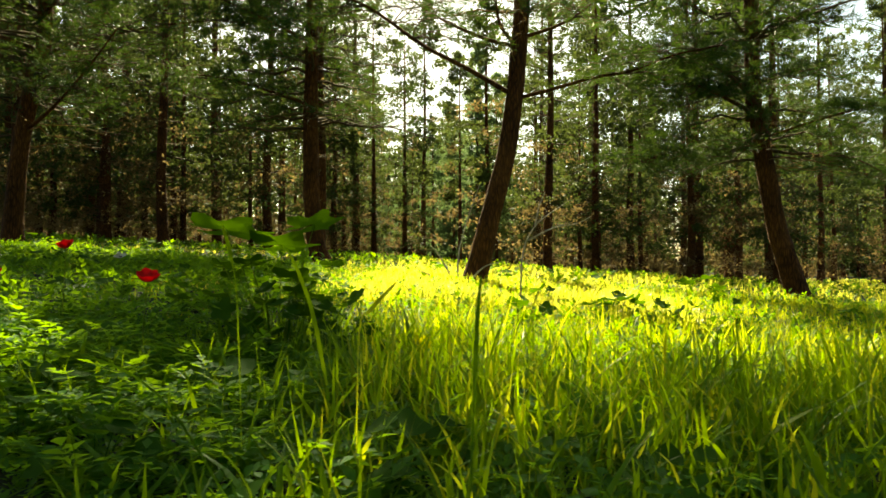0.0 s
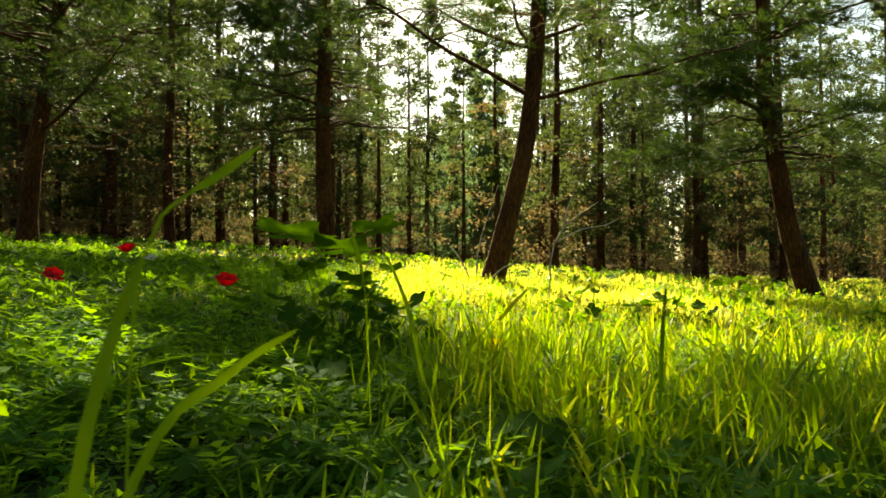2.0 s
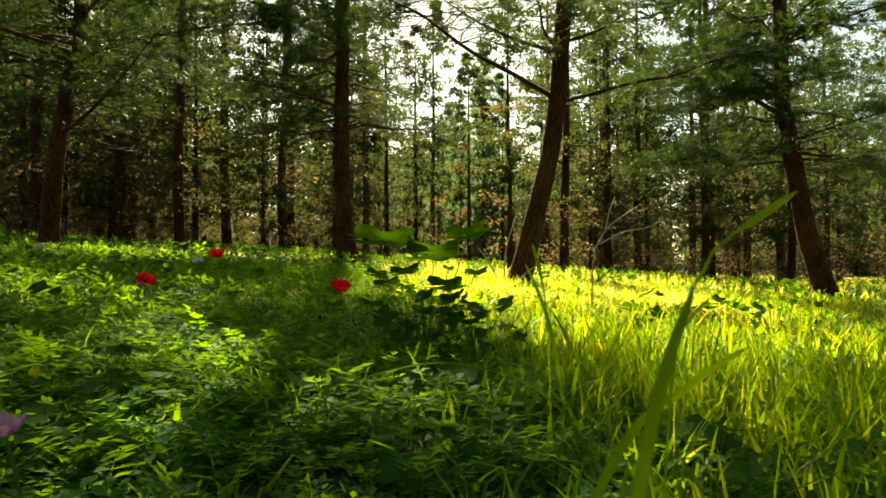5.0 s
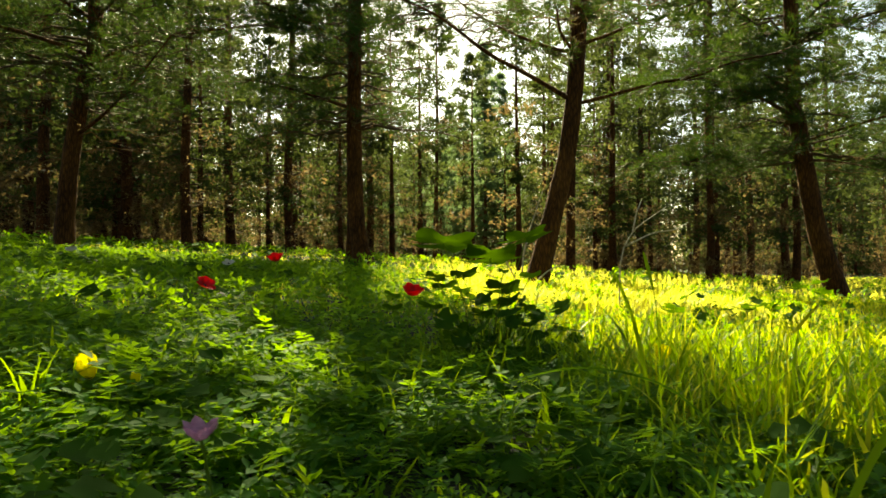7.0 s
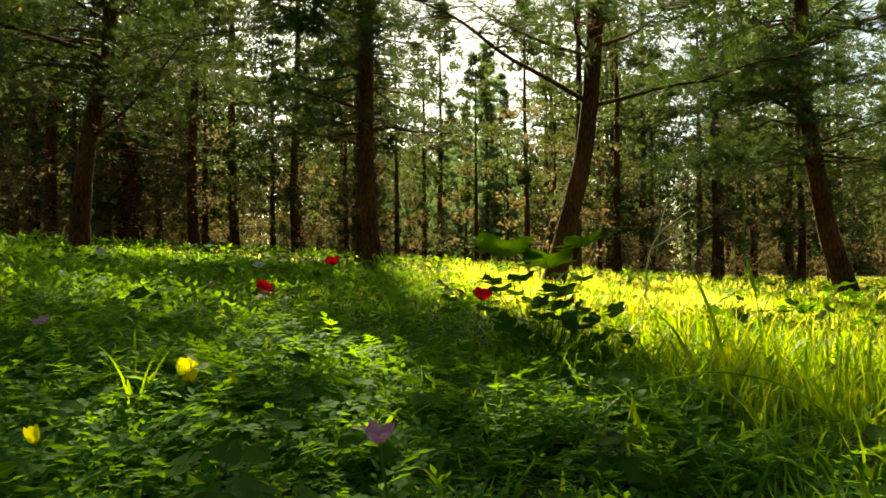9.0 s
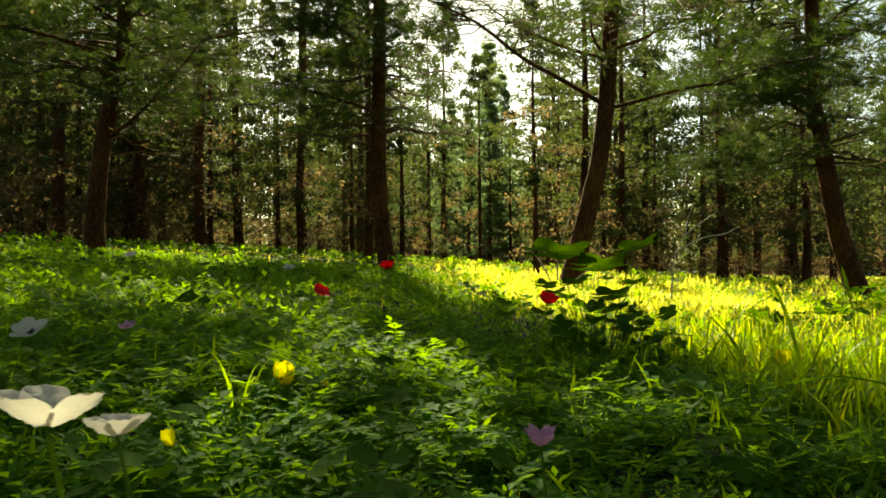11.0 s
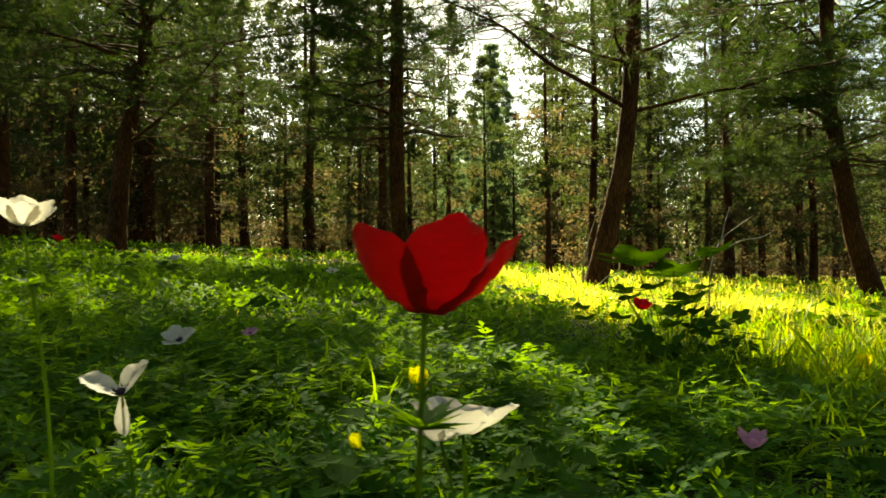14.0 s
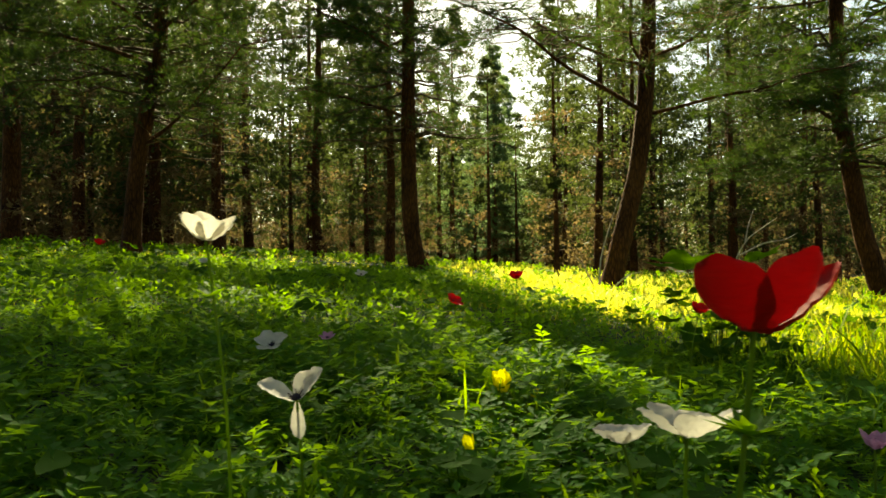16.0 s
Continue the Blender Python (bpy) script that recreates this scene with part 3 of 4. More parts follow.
# kind, x, y, turn, size
STANDS = [("b", -3.49, 14.8, 40, 0.95), ("t", -0.55, 20.2, 10, 1.1), ("a", -8.1, 17.5, 80, 1.05), ("c", -6.0, 19.6, 200, 1.0),
          ("a", -2.3, 19.4, 15, 0.8), ("c", 1.9, 13.4, 300, 0.68), ("b", 3.33, 16.0, 77, 0.9),
          ("a", 5.4, 21.2, 160, 0.9), ("b", 4.68, 14.0, 222, 0.8), ("a", 5.45, 15.75, 33, 0.9), ("a", 8.3, 21.4, 190, 0.9),
          ("b", 6.68, 15.0, 350, 0.9), ("b", 6.2, 13.7, 140, 0.8), ("a", -7.3, 12.6, 260, 0.85), ("t", 0.46, 19.9, 95, 0.8),
          ("t", 0.68, 11.0, 170, 0.62), ("y", 1.3, 27.0, 0, 1.0), ("y", 2.4, 33.0, 50, 1.05), ("y", 0.2, 36.0, 20, 0.95),
          ("a", -6.87, 9.7, 60, 0.95), ("c", -6.75, 14.7, 130, 0.9), ("b", 7.6, 10.4, 90, 0.9), ("a", -9.6, 12.0, 10, 0.9),
          ("p", -4.6, 21.0, 70, 0.9), ("p", -3.6, 23.5, 150, 0.85), ("q", -5.6, 22.5, 10, 0.85), ("p", -6.5, 21.4, 100, 0.75), ("q", -8.6, 14.6, 20, 0.9), ("p", -7.5, 16.3, 250, 0.9), ("q", -6.1, 17.3, 130, 0.8), ("p", -10.4, 17.0, 300, 0.9), ("q", -2.55, 15.4, 45, 0.58), ("p", -0.95, 18.2, 60, 0.6), ("q", -4.4, 16.9, 10, 0.6), ("q", -2.9, 21.5, 290, 0.8),
          ("b", -1.55, 16.5, 120, 0.62), ("a", -2.6, 17.6, 200, 0.6), ("y", 0.35, 23.6, 30, 0.62), ("y", 1.2, 25.5, 140, 0.78), ("q", 1.75, 24.0, 80, 0.62), ("y", -0.35, 26.0, 210, 0.6), ("b", 2.7, 20.5, 20, 0.7),
          ("a", 3.9, 18.6, 50, 0.72), ("c", 5.9, 18.2, 10, 0.66), ("b", 2.9, 23.0, 100, 0.8), ("a", 4.7, 23.5, 200, 0.8), ("c", 7.2, 18.0, 66, 0.75), ("q", 3.4, 26.5, 0, 0.85), ("p", 6.0, 26.0, 40, 0.9), ("p", 4.2, 20.6, 15, 0.8), ("q", 3.2, 17.2, 70, 0.62), ("q", 5.7, 21.2, 33, 0.8)]
used = set()


def stand(kind, x, y, turn, size):
    m = pose(x, y, float(ground_z(x, y)) - 0.03, 0, 0, turn) @ Matrix.Scale(size, 4)
    if kind in used:
        return copy_thing(MODELS[kind], m)
    used.add(kind)
    MODELS[kind].matrix_basis = m
    return MODELS[kind]


def in_glade(x, y, top, reach):
    """True where a crown would close the gap through which the sun reaches the clearing."""
    for z in np.linspace(2.0, top, 7):
        sy = y - z / math.tan(radians(SUN_EL))
        sx = x + z / math.tan(radians(SUN_EL)) * math.tan(radians(-SUN_AZ)) * 1.0
        if -1.0 - reach < sx < 2.6 + reach and 1.8 - reach < sy < 7.0 + reach:
            return True
    return False


def over_left(x, y):
    """The gap in the wood that lets sun onto the floor by the stout pine."""
    return -5.6 < x < -3.2 and y < 16.5


placed = [(-1.9, 11.4), (0.22, 6.2), (3.83, 7.88), (-4.5, 7.7), (-1.38, 8.6), (-5.2, 13.7)]
for kind, x, y, turn, size in STANDS:
    stand(kind, x, y, turn, size)
    placed.append((x, y))
rng = np.random.default_rng(5)
tries = 0
wood_count = 0
while wood_count < 122 and tries < 4000:
    tries += 1
    y = 14.5 + 34 * rng.random() ** 0.9
    x = rng.uniform(-0.72, 0.72) * (y + 3) 
    if min((x - a) ** 2 + (y - b) ** 2 for a, b in placed) < (1.9 if y > 26 else 1.6 if x > -2 else 1.25) ** 2:
        continue
    az = math.degrees(math.atan2(x + 0.7, y))
    kind = "abcb"[int(rng.integers(4))]
    size = rng.uniform(0.75, 1.1)
    if y > 24:
        kind = "pq"[int(rng.integers(2))]
    if -4 < az < 9:
        if y < 24:
            continue
        kind, size = ("y", "t", "q")[int(rng.integers(3))], rng.uniform(0.7, 1.0)
    elif in_glade(x, y, 10.0, 0.8):
        continue
    turn = rng.uniform(0, 360)
    if not over_left(x, y):
        stand(kind, x, y, turn, size)
    placed.append((x, y))
    wood_count += 1
rng = np.random.default_rng(19)
closing = 0
while closing < 22:
    y = rng.uniform(25, 47)
    x = -0.7 + y * rng.uniform(-0.09, 0.17)
    if min((x - a) ** 2 + (y - b) ** 2 for a, b in placed) < 1.1 ** 2:
        continue
    stand("qyp"[closing % 3], x, y, rng.uniform(0, 360), y / 47 * rng.uniform(0.6, 0.85))
    placed.append((x, y))
    closing += 1
rng = np.random.default_rng(9)
extra = 0
while extra < 26:
    y = rng.uniform(13, 27)
    x = -0.7 - y * rng.uniform(0.3, 0.75)
    if min((x - a) ** 2 + (y - b) ** 2 for a, b in placed) < 1.15 ** 2:
        continue
    turn, size = rng.uniform(0, 360), rng.uniform(0.75, 1.0)
    if not over_left(x, y):
        stand("pq"[extra % 2], x, y, turn, size)
    placed.append((x, y))
    extra += 1
# unseen trees added beside and behind the camera to hold back skylight
for x, y, kind in [(-6.5, 3.5, "a"), (-8.5, 6.5, "b"), (-5.5, -2.5, "p"), (-1.5, -4.5, "q"), (3.0, -4.0, "p"), (6.5, -1.0, "q"), (6.5, 4.5, "b"),
                   (9.5, 6.5, "a"), (-10.5, 0.0, "p"), (10.5, 1.5, "q"), (-4.0, -8.0, "p"), (1.0, -9.0, "q"), (6.0, -7.5, "p"), (-9.0, -6.5, "q"), (2.6, 0.7, "a"), (2.0, -1.1, "c"), (4.4, 2.0, "b"),
                   (-5.9, 0.6, "p"), (-4.1, -2.4, "q"), (-7.6, 2.0, "q"), (-2.9, -3.0, "p"), (-6.6, -1.2, "q")]:
    stand(kind, x, y, 37 * x + 11 * y, 0.95)
# more unseen trees, added to close off the sky behind
rng = np.random.default_rng(15)
placed += [(-1.5, -4.5), (3.0, -4.0), (-5.5, -2.5), (6.5, -1.0), (-4.0, -8.0), (1.0, -9.0), (6.0, -7.5), (-9.0, -6.5)]
behind = 0
while behind < 16:
    x, y = rng.uniform(-17, 16), rng.uniform(-15, 3)
    if (abs(x + 0.7) < 4.5 and y > -4) or (y > -1.5 and abs(x) < 7) or min((x - a) ** 2 + (y - b) ** 2 for a, b in placed) < 2.2 ** 2:
        continue
    stand("pq"[behind % 2], x, y, rng.uniform(0, 360), rng.uniform(0.85, 1.1))
    placed.append((x, y))
    behind += 1

# the far wood, one mass of small crowns and stems
far, farwood = Heap(), Heap()
rng = np.random.default_rng(8)
for k in range(330):
    d = rng.uniform(48, 95)
    a = rng.uniform(-0.72, 0.72)
    x, y = d * math.sin(a), d * math.cos(a)
    z = float(ground_z(x, y))
    h = rng.uniform(6.5, 9.5) * (0.95 if -0.08 < a < 0.17 else 1.2)
    tube(farwood, [(x, y, z - 0.2), (x + rng.normal(0, 0.15), y, z + h * 0.5), (x, y, z + h)], [0.14, 0.1, 0.02], 5)
    n = 95
    hh = rng.random(n) ** 1.25
    rr = 1.9 * (1.05 - hh) * np.sqrt(rng.random(n)) + 0.1
    aa = rng.uniform(0, 6.283, n)
    at = np.stack([x + rr * np.cos(aa), y + rr * np.sin(aa), z + h * hh], -1)
    way = np.stack([np.cos(aa), np.sin(aa), 0.2 + 0 * aa], -1)
    sprays(far, at, way, 7, 0.4, 0.25, rng)
tagged(new("far_wood_foliage", far.mesh("far_wood_foliage", M_NEEDLE_FAR, False)), "distant mass of conifer foliage closing the forest", "forest", kind="stuff")
tagged(new("far_wood_trunks", farwood.mesh("far_wood_trunks", M_BARK)), "distant thin conifer trunks in the forest", "forest", kind="stuff")

# ---- greenery on the ground ----


def blade_shape(steps, curl):
    """One grass blade, one high, that curls forward along +x."""
    u = np.linspace(0, 1, steps + 1)
    w = 0.5 * np.minimum(1, 0.55 + 1.6 * u) * (1 - u**2.2)
    x, z = curl * u**2.2, u * (1 - 0.25 * curl * u)
    left = np.stack([x[:-1], -w[:-1], z[:-1]], -1)
    right = np.stack([x[:-1], w[:-1], z[:-1]], -1)
    v = np.concatenate([left, right, [[x[-1], 0, z[-1]]]])
    i = np.arange(steps - 1)
    quads = np.stack([i, i + steps, i + steps + 1, i + 1], -1)
    return v, np.array([[steps - 1, 2 * steps - 1, 2 * steps]]), quads


def leaflet(base, way, up, length, width):
    way = way / np.linalg.norm(way)
    side = np.cross(way, up)
    side /= np.linalg.norm(side) + 1e-9
    nrm = np.cross(side, way)
    p = [base, base + way * length * 0.45 + side * width * 0.5 + nrm * width * 0.18, base + way * length, base + way * length * 0.45 - side * width * 0.5 + nrm * width * 0.18]
    return np.array(p), np.array([[0, 1, 2], [0, 2, 3]])


def frond_plant(seed, fronds, pairs, size=0.09):
    """A low herb whose leaves are cut into many small leaflets."""
    rng = np.random.default_rng(seed)
    h = Heap()
    for k in range(fronds):
        az = 2 * np.pi * k / fronds + rng.uniform(-0.4, 0.4)
        out = np.array([math.cos(az), math.sin(az), 0])
        side = np.array([-out[1], out[0], 0])
        ln = size * rng.uniform(0.7, 1.4)
        stand_up = rng.uniform(0.5, 1.3)
        last = None
        for j in range(pairs + 1):
            f = (j + 1) / (pairs + 1)
            p = out * ln * f * 0.9 + np.array([0, 0, ln * stand_up * (f - 0.45 * f * f)])
            q = out * ln * (f - 0.2) * 0.9 + np.array([0, 0, ln * stand_up * ((f - 0.2) - 0.45 * (f - 0.2) ** 2)])
            if last is not None:
                h.add([last - side * 0.0012, last + side * 0.0012, p], [[0, 1, 2]])
            last = p
            if j == pairs:
                h.add(*leaflet(p, p - q, np.array([0, 0, 1.0]), ln * 0.26, ln * 0.15))
                continue
            for s in (-1, 1):
                w = out * 0.55 + side * s + np.array([0, 0, rng.uniform(-0.1, 0.35)])
                h.add(*leaflet(p, w, np.array([0, 0, 1.0]) + rng.normal(0, 0.25, 3), ln * rng.uniform(0.22, 0.36) * (1.1 - 0.5 * f), ln * rng.uniform(0.11, 0.17)))
    return h.arrays()


def round_leaf(heap, base, centre, radius, tip, rng, lobes=5, ring=15):
    """A mallow leaf: round, lobed and a little cupped, on its stalk."""
    tip = np.asarray(tip, float)
    tip /= np.linalg.norm(tip)
    a = np.cross(tip, [0.3, 0.9, 0.1])
    a /= np.linalg.norm(a)
    b = np.cross(tip, a)
    ang = np.linspace(0.12, 2 * np.pi - 0.12, ring)
    rad = radius * (0.82 + 0.18 * np.cos(lobes * ang)) * rng.uniform(0.9, 1.07, ring)
    rim = centre + np.outer(rad * np.cos(ang), a) + np.outer(rad * np.sin(ang), b) + np.outer(radius * (0.05 + 0.07 * np.sin(lobes * ang + 1)), tip)
    half = centre + (rim - centre) * 0.55 - 0.05 * radius * tip
    v = np.concatenate([[centre], half, rim])
    i = np.arange(ring - 1)
    tris = np.stack([0 * i, 1 + i, 2 + i], -1)
    quads = np.stack([1 + i, 1 + ring + i, 2 + ring + i, 2 + i], -1)
    heap.add(v, tris, quads)
    if ring < 8:
        return
    mid = (np.asarray(base) + centre) / 2 + [0, 0, -0.01]
    tube(heap, bend([base, mid, centre], 5), [0.0016, 0.0014, 0.0013, 0.0012, 0.0011], 4)


def broad_plant(seed, leaves, size, ring=9):
    rng = np.random.default_rng(seed)
    h = Heap()
    for k in range(leaves):
        az = 2.4 * k + rng.uniform(-0.3, 0.3)
        r = size * rng.uniform(0.2, 1.0)
        c = np.array([r * math.cos(az), r * math.sin(az), size * rng.uniform(0.5, 1.3)])
        round_leaf(h, np.array([0, 0, 0.0]), c, size * rng.uniform(0.25, 0.5), [0.4 * math.cos(az) + rng.normal(0, 0.2), 0.4 * math.sin(az) + rng.normal(0, 0.2), 1], rng, 5, ring)
    return h.arrays()


def small_leaf_plant(seed, leaves, size):
    """A tuft of small pointed leaves."""
    rng = np.random.default_rng(seed)
    h = Heap()
    for k in range(leaves):
        az = rng.uniform(0, 6.283)
        d = np.array([math.cos(az), math.sin(az), rng.uniform(0.2, 1.4)])
        b = np.array([0, 0, size * rng.uniform(0.0, 0.8)]) + d * size * 0.2
        h.add(*leaflet(b, d, np.array([0, 0, 1.0]), size * rng.uniform(0.25, 0.55), size * rng.uniform(0.12, 0.24)))
    return h.arrays()


def spots(rng, n, x0, x1, y0, y1):
    return rng.uniform(x0, x1, n), rng.uniform(y0, y1, n)


def clumped(x, y, scale, seed):
    """A smooth pattern from 0 to 1, for where a plant grows thick."""
    s = np.sin(x * scale + seed) + np.sin(y * scale * 1.3 + 2.1 * seed) + np.sin((x + y) * scale * 0.7 + 0.6 * seed) + np.sin((x - 1.6 * y) * scale * 0.53 + seed)
    return np.clip(0.5 + 0.22 * s, 0, 1)


def in_view(x, y, pad=0.35):
    """The part of the floor that can be seen along the whole slide."""
    return (x > -1.45 - 0.64 * (y + 0.3) - pad) & (x < 0.05 + 0.62 * (y + 0.1) + pad)


def grassiness(x, y):
    """Tall grass grows in the sunny clearing; to the left the herbs are low."""
    g = 1 / (1 + np.exp(-(x + 0.35 + 0.13 * np.clip(y - 2, 0, 5)) / 0.18))
    return g


def sow(heap, templates, x, y, size, tilt, rng, height=None):
    n = len(x)
    pick = rng.integers(0, len(templates), n)
    place = np.stack([x, y, ground_z(x, y) - 0.004], -1)
    yaw, lean = rng.uniform(0, 6.283, n), rng.uniform(0, 6.283, n)
    tip = np.abs(rng.normal(0, tilt, n))
    for k, tp in enumerate(templates):
        m = pick == k
        if m.any():
            scatter(heap, tp, place[m], yaw[m], tip[m], lean[m], size[m])


rng = np.random.default_rng(31)
BLADES = [blade_shape(5, c) for c in (0.12, 0.3, 0.55, 0.85)]
BLADES_MID = [blade_shape(3, c) for c in (0.15, 0.4, 0.8)]
BLADES_FAR = [blade_shape(2, c) for c in (0.2, 0.6)]


def grass_patch(name, label, count, x0, x1, y0, y1, shapes, high, wide, base, rng, mat=None):
    x, y = spots(rng, count, x0, x1, y0, y1)
    keep = in_view(x, y) & (rng.random(count) < base + (1 - base) * grassiness(x, y) * (0.2 + 1.3 * clumped(x, y, 6.0, 1.7) * clumped(x, y, 14.0, 0.3)))
    x, y = x[keep], y[keep]
    g = grassiness(x, y)
    h = rng.uniform(0.35, 1.15, len(x)) * high * (0.45 + 0.55 * g) * (0.7 + 0.5 * clumped(x, y, 4.1, 2.9))
    h = h * np.interp(y, [0.3, 0.7, 1.2], [0.55, 0.8, 1.0])
    w = wide * rng.uniform(0.5, 1.0, len(x)) * np.where(rng.random(len(x)) < 0.25, 2.0, 1.0)
    heap = Heap()
    sow(heap, shapes, x, y, np.stack([h, w, h], -1), 0.36, rng)
    return tagged(new(name, heap.mesh(name, mat or M_GRASS)), label, "grass", kind="stuff")


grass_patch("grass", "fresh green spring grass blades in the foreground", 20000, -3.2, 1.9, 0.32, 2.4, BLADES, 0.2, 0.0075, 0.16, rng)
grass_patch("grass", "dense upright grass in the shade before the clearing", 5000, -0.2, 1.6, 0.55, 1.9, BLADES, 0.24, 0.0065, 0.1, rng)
# from here on the patches carry sunlight in their colour
grass_patch("grass", "grass at the edge of the clearing, coloured yellow-green as in sun", 5000, -0.2, 1.6, 0.8, 2.4, BLADES, 0.22, 0.0065, 0.1, rng, M_GRASS_SUNLIT)
grass_patch("grass", "grass of the clearing, its sunlight put into a yellow-green colour", 52000, -6.5, 4.8, 2.4, 7.5, BLADES_MID, 0.12, 0.0085, 0.25, rng, M_GRASS_SUNLIT)
grass_patch("grass", "short grass round the foot of the leaning pine, coloured as in glaring sun", 24000, -1.5, 1.6, 3.6, 7.5, BLADES_MID, 0.12, 0.009, 0.5, rng, M_GRASS_GLARE)
grass_patch("grass", "grass between the farther trees, its colour brightened as if sunlit", 80000, -24, 22, 7.5, 32, BLADES_FAR, 0.17, 0.026, 0.5, rng, M_GRASS_GLARE)

HERBS = [frond_plant(s, 6, 6) for s in range(5)]
HERBS_MID = [frond_plant(s, 5, 4) for s in range(10, 14)]
SMALL = [small_leaf_plant(s, 16, 0.062) for s in range(20, 25)]
BROAD = [broad_plant(s, 6, 0.11) for s in range(30, 35)]
BROAD_FAR = [broad_plant(s, 5, 0.11, 7) for s in range(40, 44)]


def herb_patch(name, label, count, x0, x1, y0, y1, shapes, s0, s1, mat, bias, rng, scale=3.1, seed=0.4):
    x, y = spots(rng, count, x0, x1, y0, y1)
    keep = in_view(x, y) & (y > 0.48) & (rng.random(count) < 1 - bias * grassiness(x, y)) & (rng.random(count) < 0.3 + 0.8 * clumped(x, y, scale, seed))
    x, y = x[keep], y[keep]
    heap = Heap()
    sow(heap, shapes, x, y, rng.uniform(s0, s1, len(x)), 0.2, rng)
    return tagged(new(name, heap.mesh(name, mat)), label, "herb", kind="stuff")


herb_patch("feathery_herb", "low feathery green herbs with many tiny leaflets", 4600, -3.2, 1.6, 0.3, 2.4, HERBS, 0.45, 1.1, M_HERB, 0.35, rng)
herb_patch("small_leaf_herb", "low small-leaved green herbs covering the soil", 7600, -3.2, 1.6, 0.3, 2.4, SMALL, 0.4, 0.9, M_HERB, 0.25, rng, 4.0, 2.0)
herb_patch("broad_leaf_herb", "low round-leaved plants among the herbs", 150, -2.6, 0.4, 0.6, 2.3, BROAD, 0.35, 0.75, M_MALLOW, 0.6, rng, 3.7, 1.2)
herb_patch("feathery_herb", "feathery green herbs in the shade under the pines", 4000, -6.5, 4.8, 2.4, 7.5, HERBS_MID, 0.7, 1.4, M_HERB, 0.75, rng, 2.0, 0.9)
herb_patch("broad_leaf_herb", "round-leaved green mallow seedlings", 900, -6.5, 4.8, 2.6, 9, BROAD, 0.4, 0.95, M_MALLOW, 0.97, rng, 1.4, 3.3)
herb_patch("broad_leaf_herb", "round-leaved green plants carpeting the far floor", 3400, -20, 18, 7.0, 26, BROAD_FAR, 0.6, 1.2, M_MALLOW, 0.65, rng, 0.9, 1.1)
herb_patch("small_leaf_herb", "small upright leaves in the sunlit clearing", 6000, -4.0, 4.2, 2.2, 7.5, SMALL, 0.9, 1.6, M_HERB, 0.5, rng, 2.2, 5.0)
herb_patch("small_leaf_herb", "small-leaved herbs between the farther trees", 6500, -24, 22, 6.5, 30, SMALL, 1.3, 3.0, M_HERB, 0.2, rng, 1.1, 2.6)

# the floor goes on beside and behind the camera
rng = np.random.default_rng(91)
round_about, low = Heap(), Heap()
x, y = spots(rng, 14000, -11, 10, -8, 12)
keep = ~in_view(x, y, 0.3) | (y < 0.3)
x, y = x[keep], y[keep]
far_off = np.hypot(x + 0.7, y + 0.1) > 0.35
x, y = x[far_off], y[far_off]
half = len(x) * 2 // 3
h = rng.uniform(0.06, 0.17, half)
sow(round_about, BLADES_FAR, x[:half], y[:half], np.stack([h, np.full(half, 0.016), h], -1), 0.4, rng)
sow(low, SMALL, x[half:], y[half:], rng.uniform(0.9, 1.8, len(x) - half), 0.3, rng)
tagged(new("grass", round_about.mesh("grass", M_GRASS)), "short forest grass around the clearing", "grass", kind="stuff")
tagged(new("small_leaf_herb", low.mesh("small_leaf_herb", M_HERB)), "low herbs covering the forest floor around", "herb", kind="stuff")

# ---- mallow bush ----


def mallow(x, y, tops, low, width, seed, label, leaf=None):
    """A bush of round leaves: the large top ones at their places (x, y, z, radius, tip to the side), small ones below."""
    rng = np.random.default_rng(seed)
    z0 = float(ground_z(x, y))
    bush = new("mallow_bush")
    bush.location = (x, y, z0)
    for lx, ly, lz, r, tip in tops:
        end = np.array([lx - x, ly - y, lz - z0])
        root = np.array([end[0] * 0.25, end[1] * 0.25, -0.02])
        h = Heap()
        tube(h, bend([root, root * 0.6 + end * [0.4, 0.4, 0.55], end - [0, 0, 0.004]], 9), np.linspace(0.0022, 0.0012, 9), 6)
        stalk = part("stem", h.mesh("stem", M_STEM), bush)
        h = Heap()
        round_leaf(h, end - [0, 0, 0.01], end, r, [tip, rng.uniform(0.2, 0.4), 1], rng, 5, 22)
        part("leaf", h.mesh("leaf", leaf or M_MALLOW), stalk)
    for k in range(low):
        az = 2.4 * k
        r = width * math.sqrt((k + 0.5) / low)
        c = np.array([0.06 + 1.05 * r * math.cos(az), 0.8 * r * math.sin(az), rng.uniform(0.04, 0.24) - 0.1 * r / width])
        h = Heap()
        round_leaf(h, c * [0.7, 0.7, 0.45], c + [0, 0, 0.02], rng.uniform(0.02, 0.045), [rng.normal(0, 0.55), rng.normal(-0.1, 0.6), 1], rng, 5, 15)
        part("leaf", h.mesh("leaf", leaf or M_BUSH), bush)
    return tagged(bush, label, "bush")


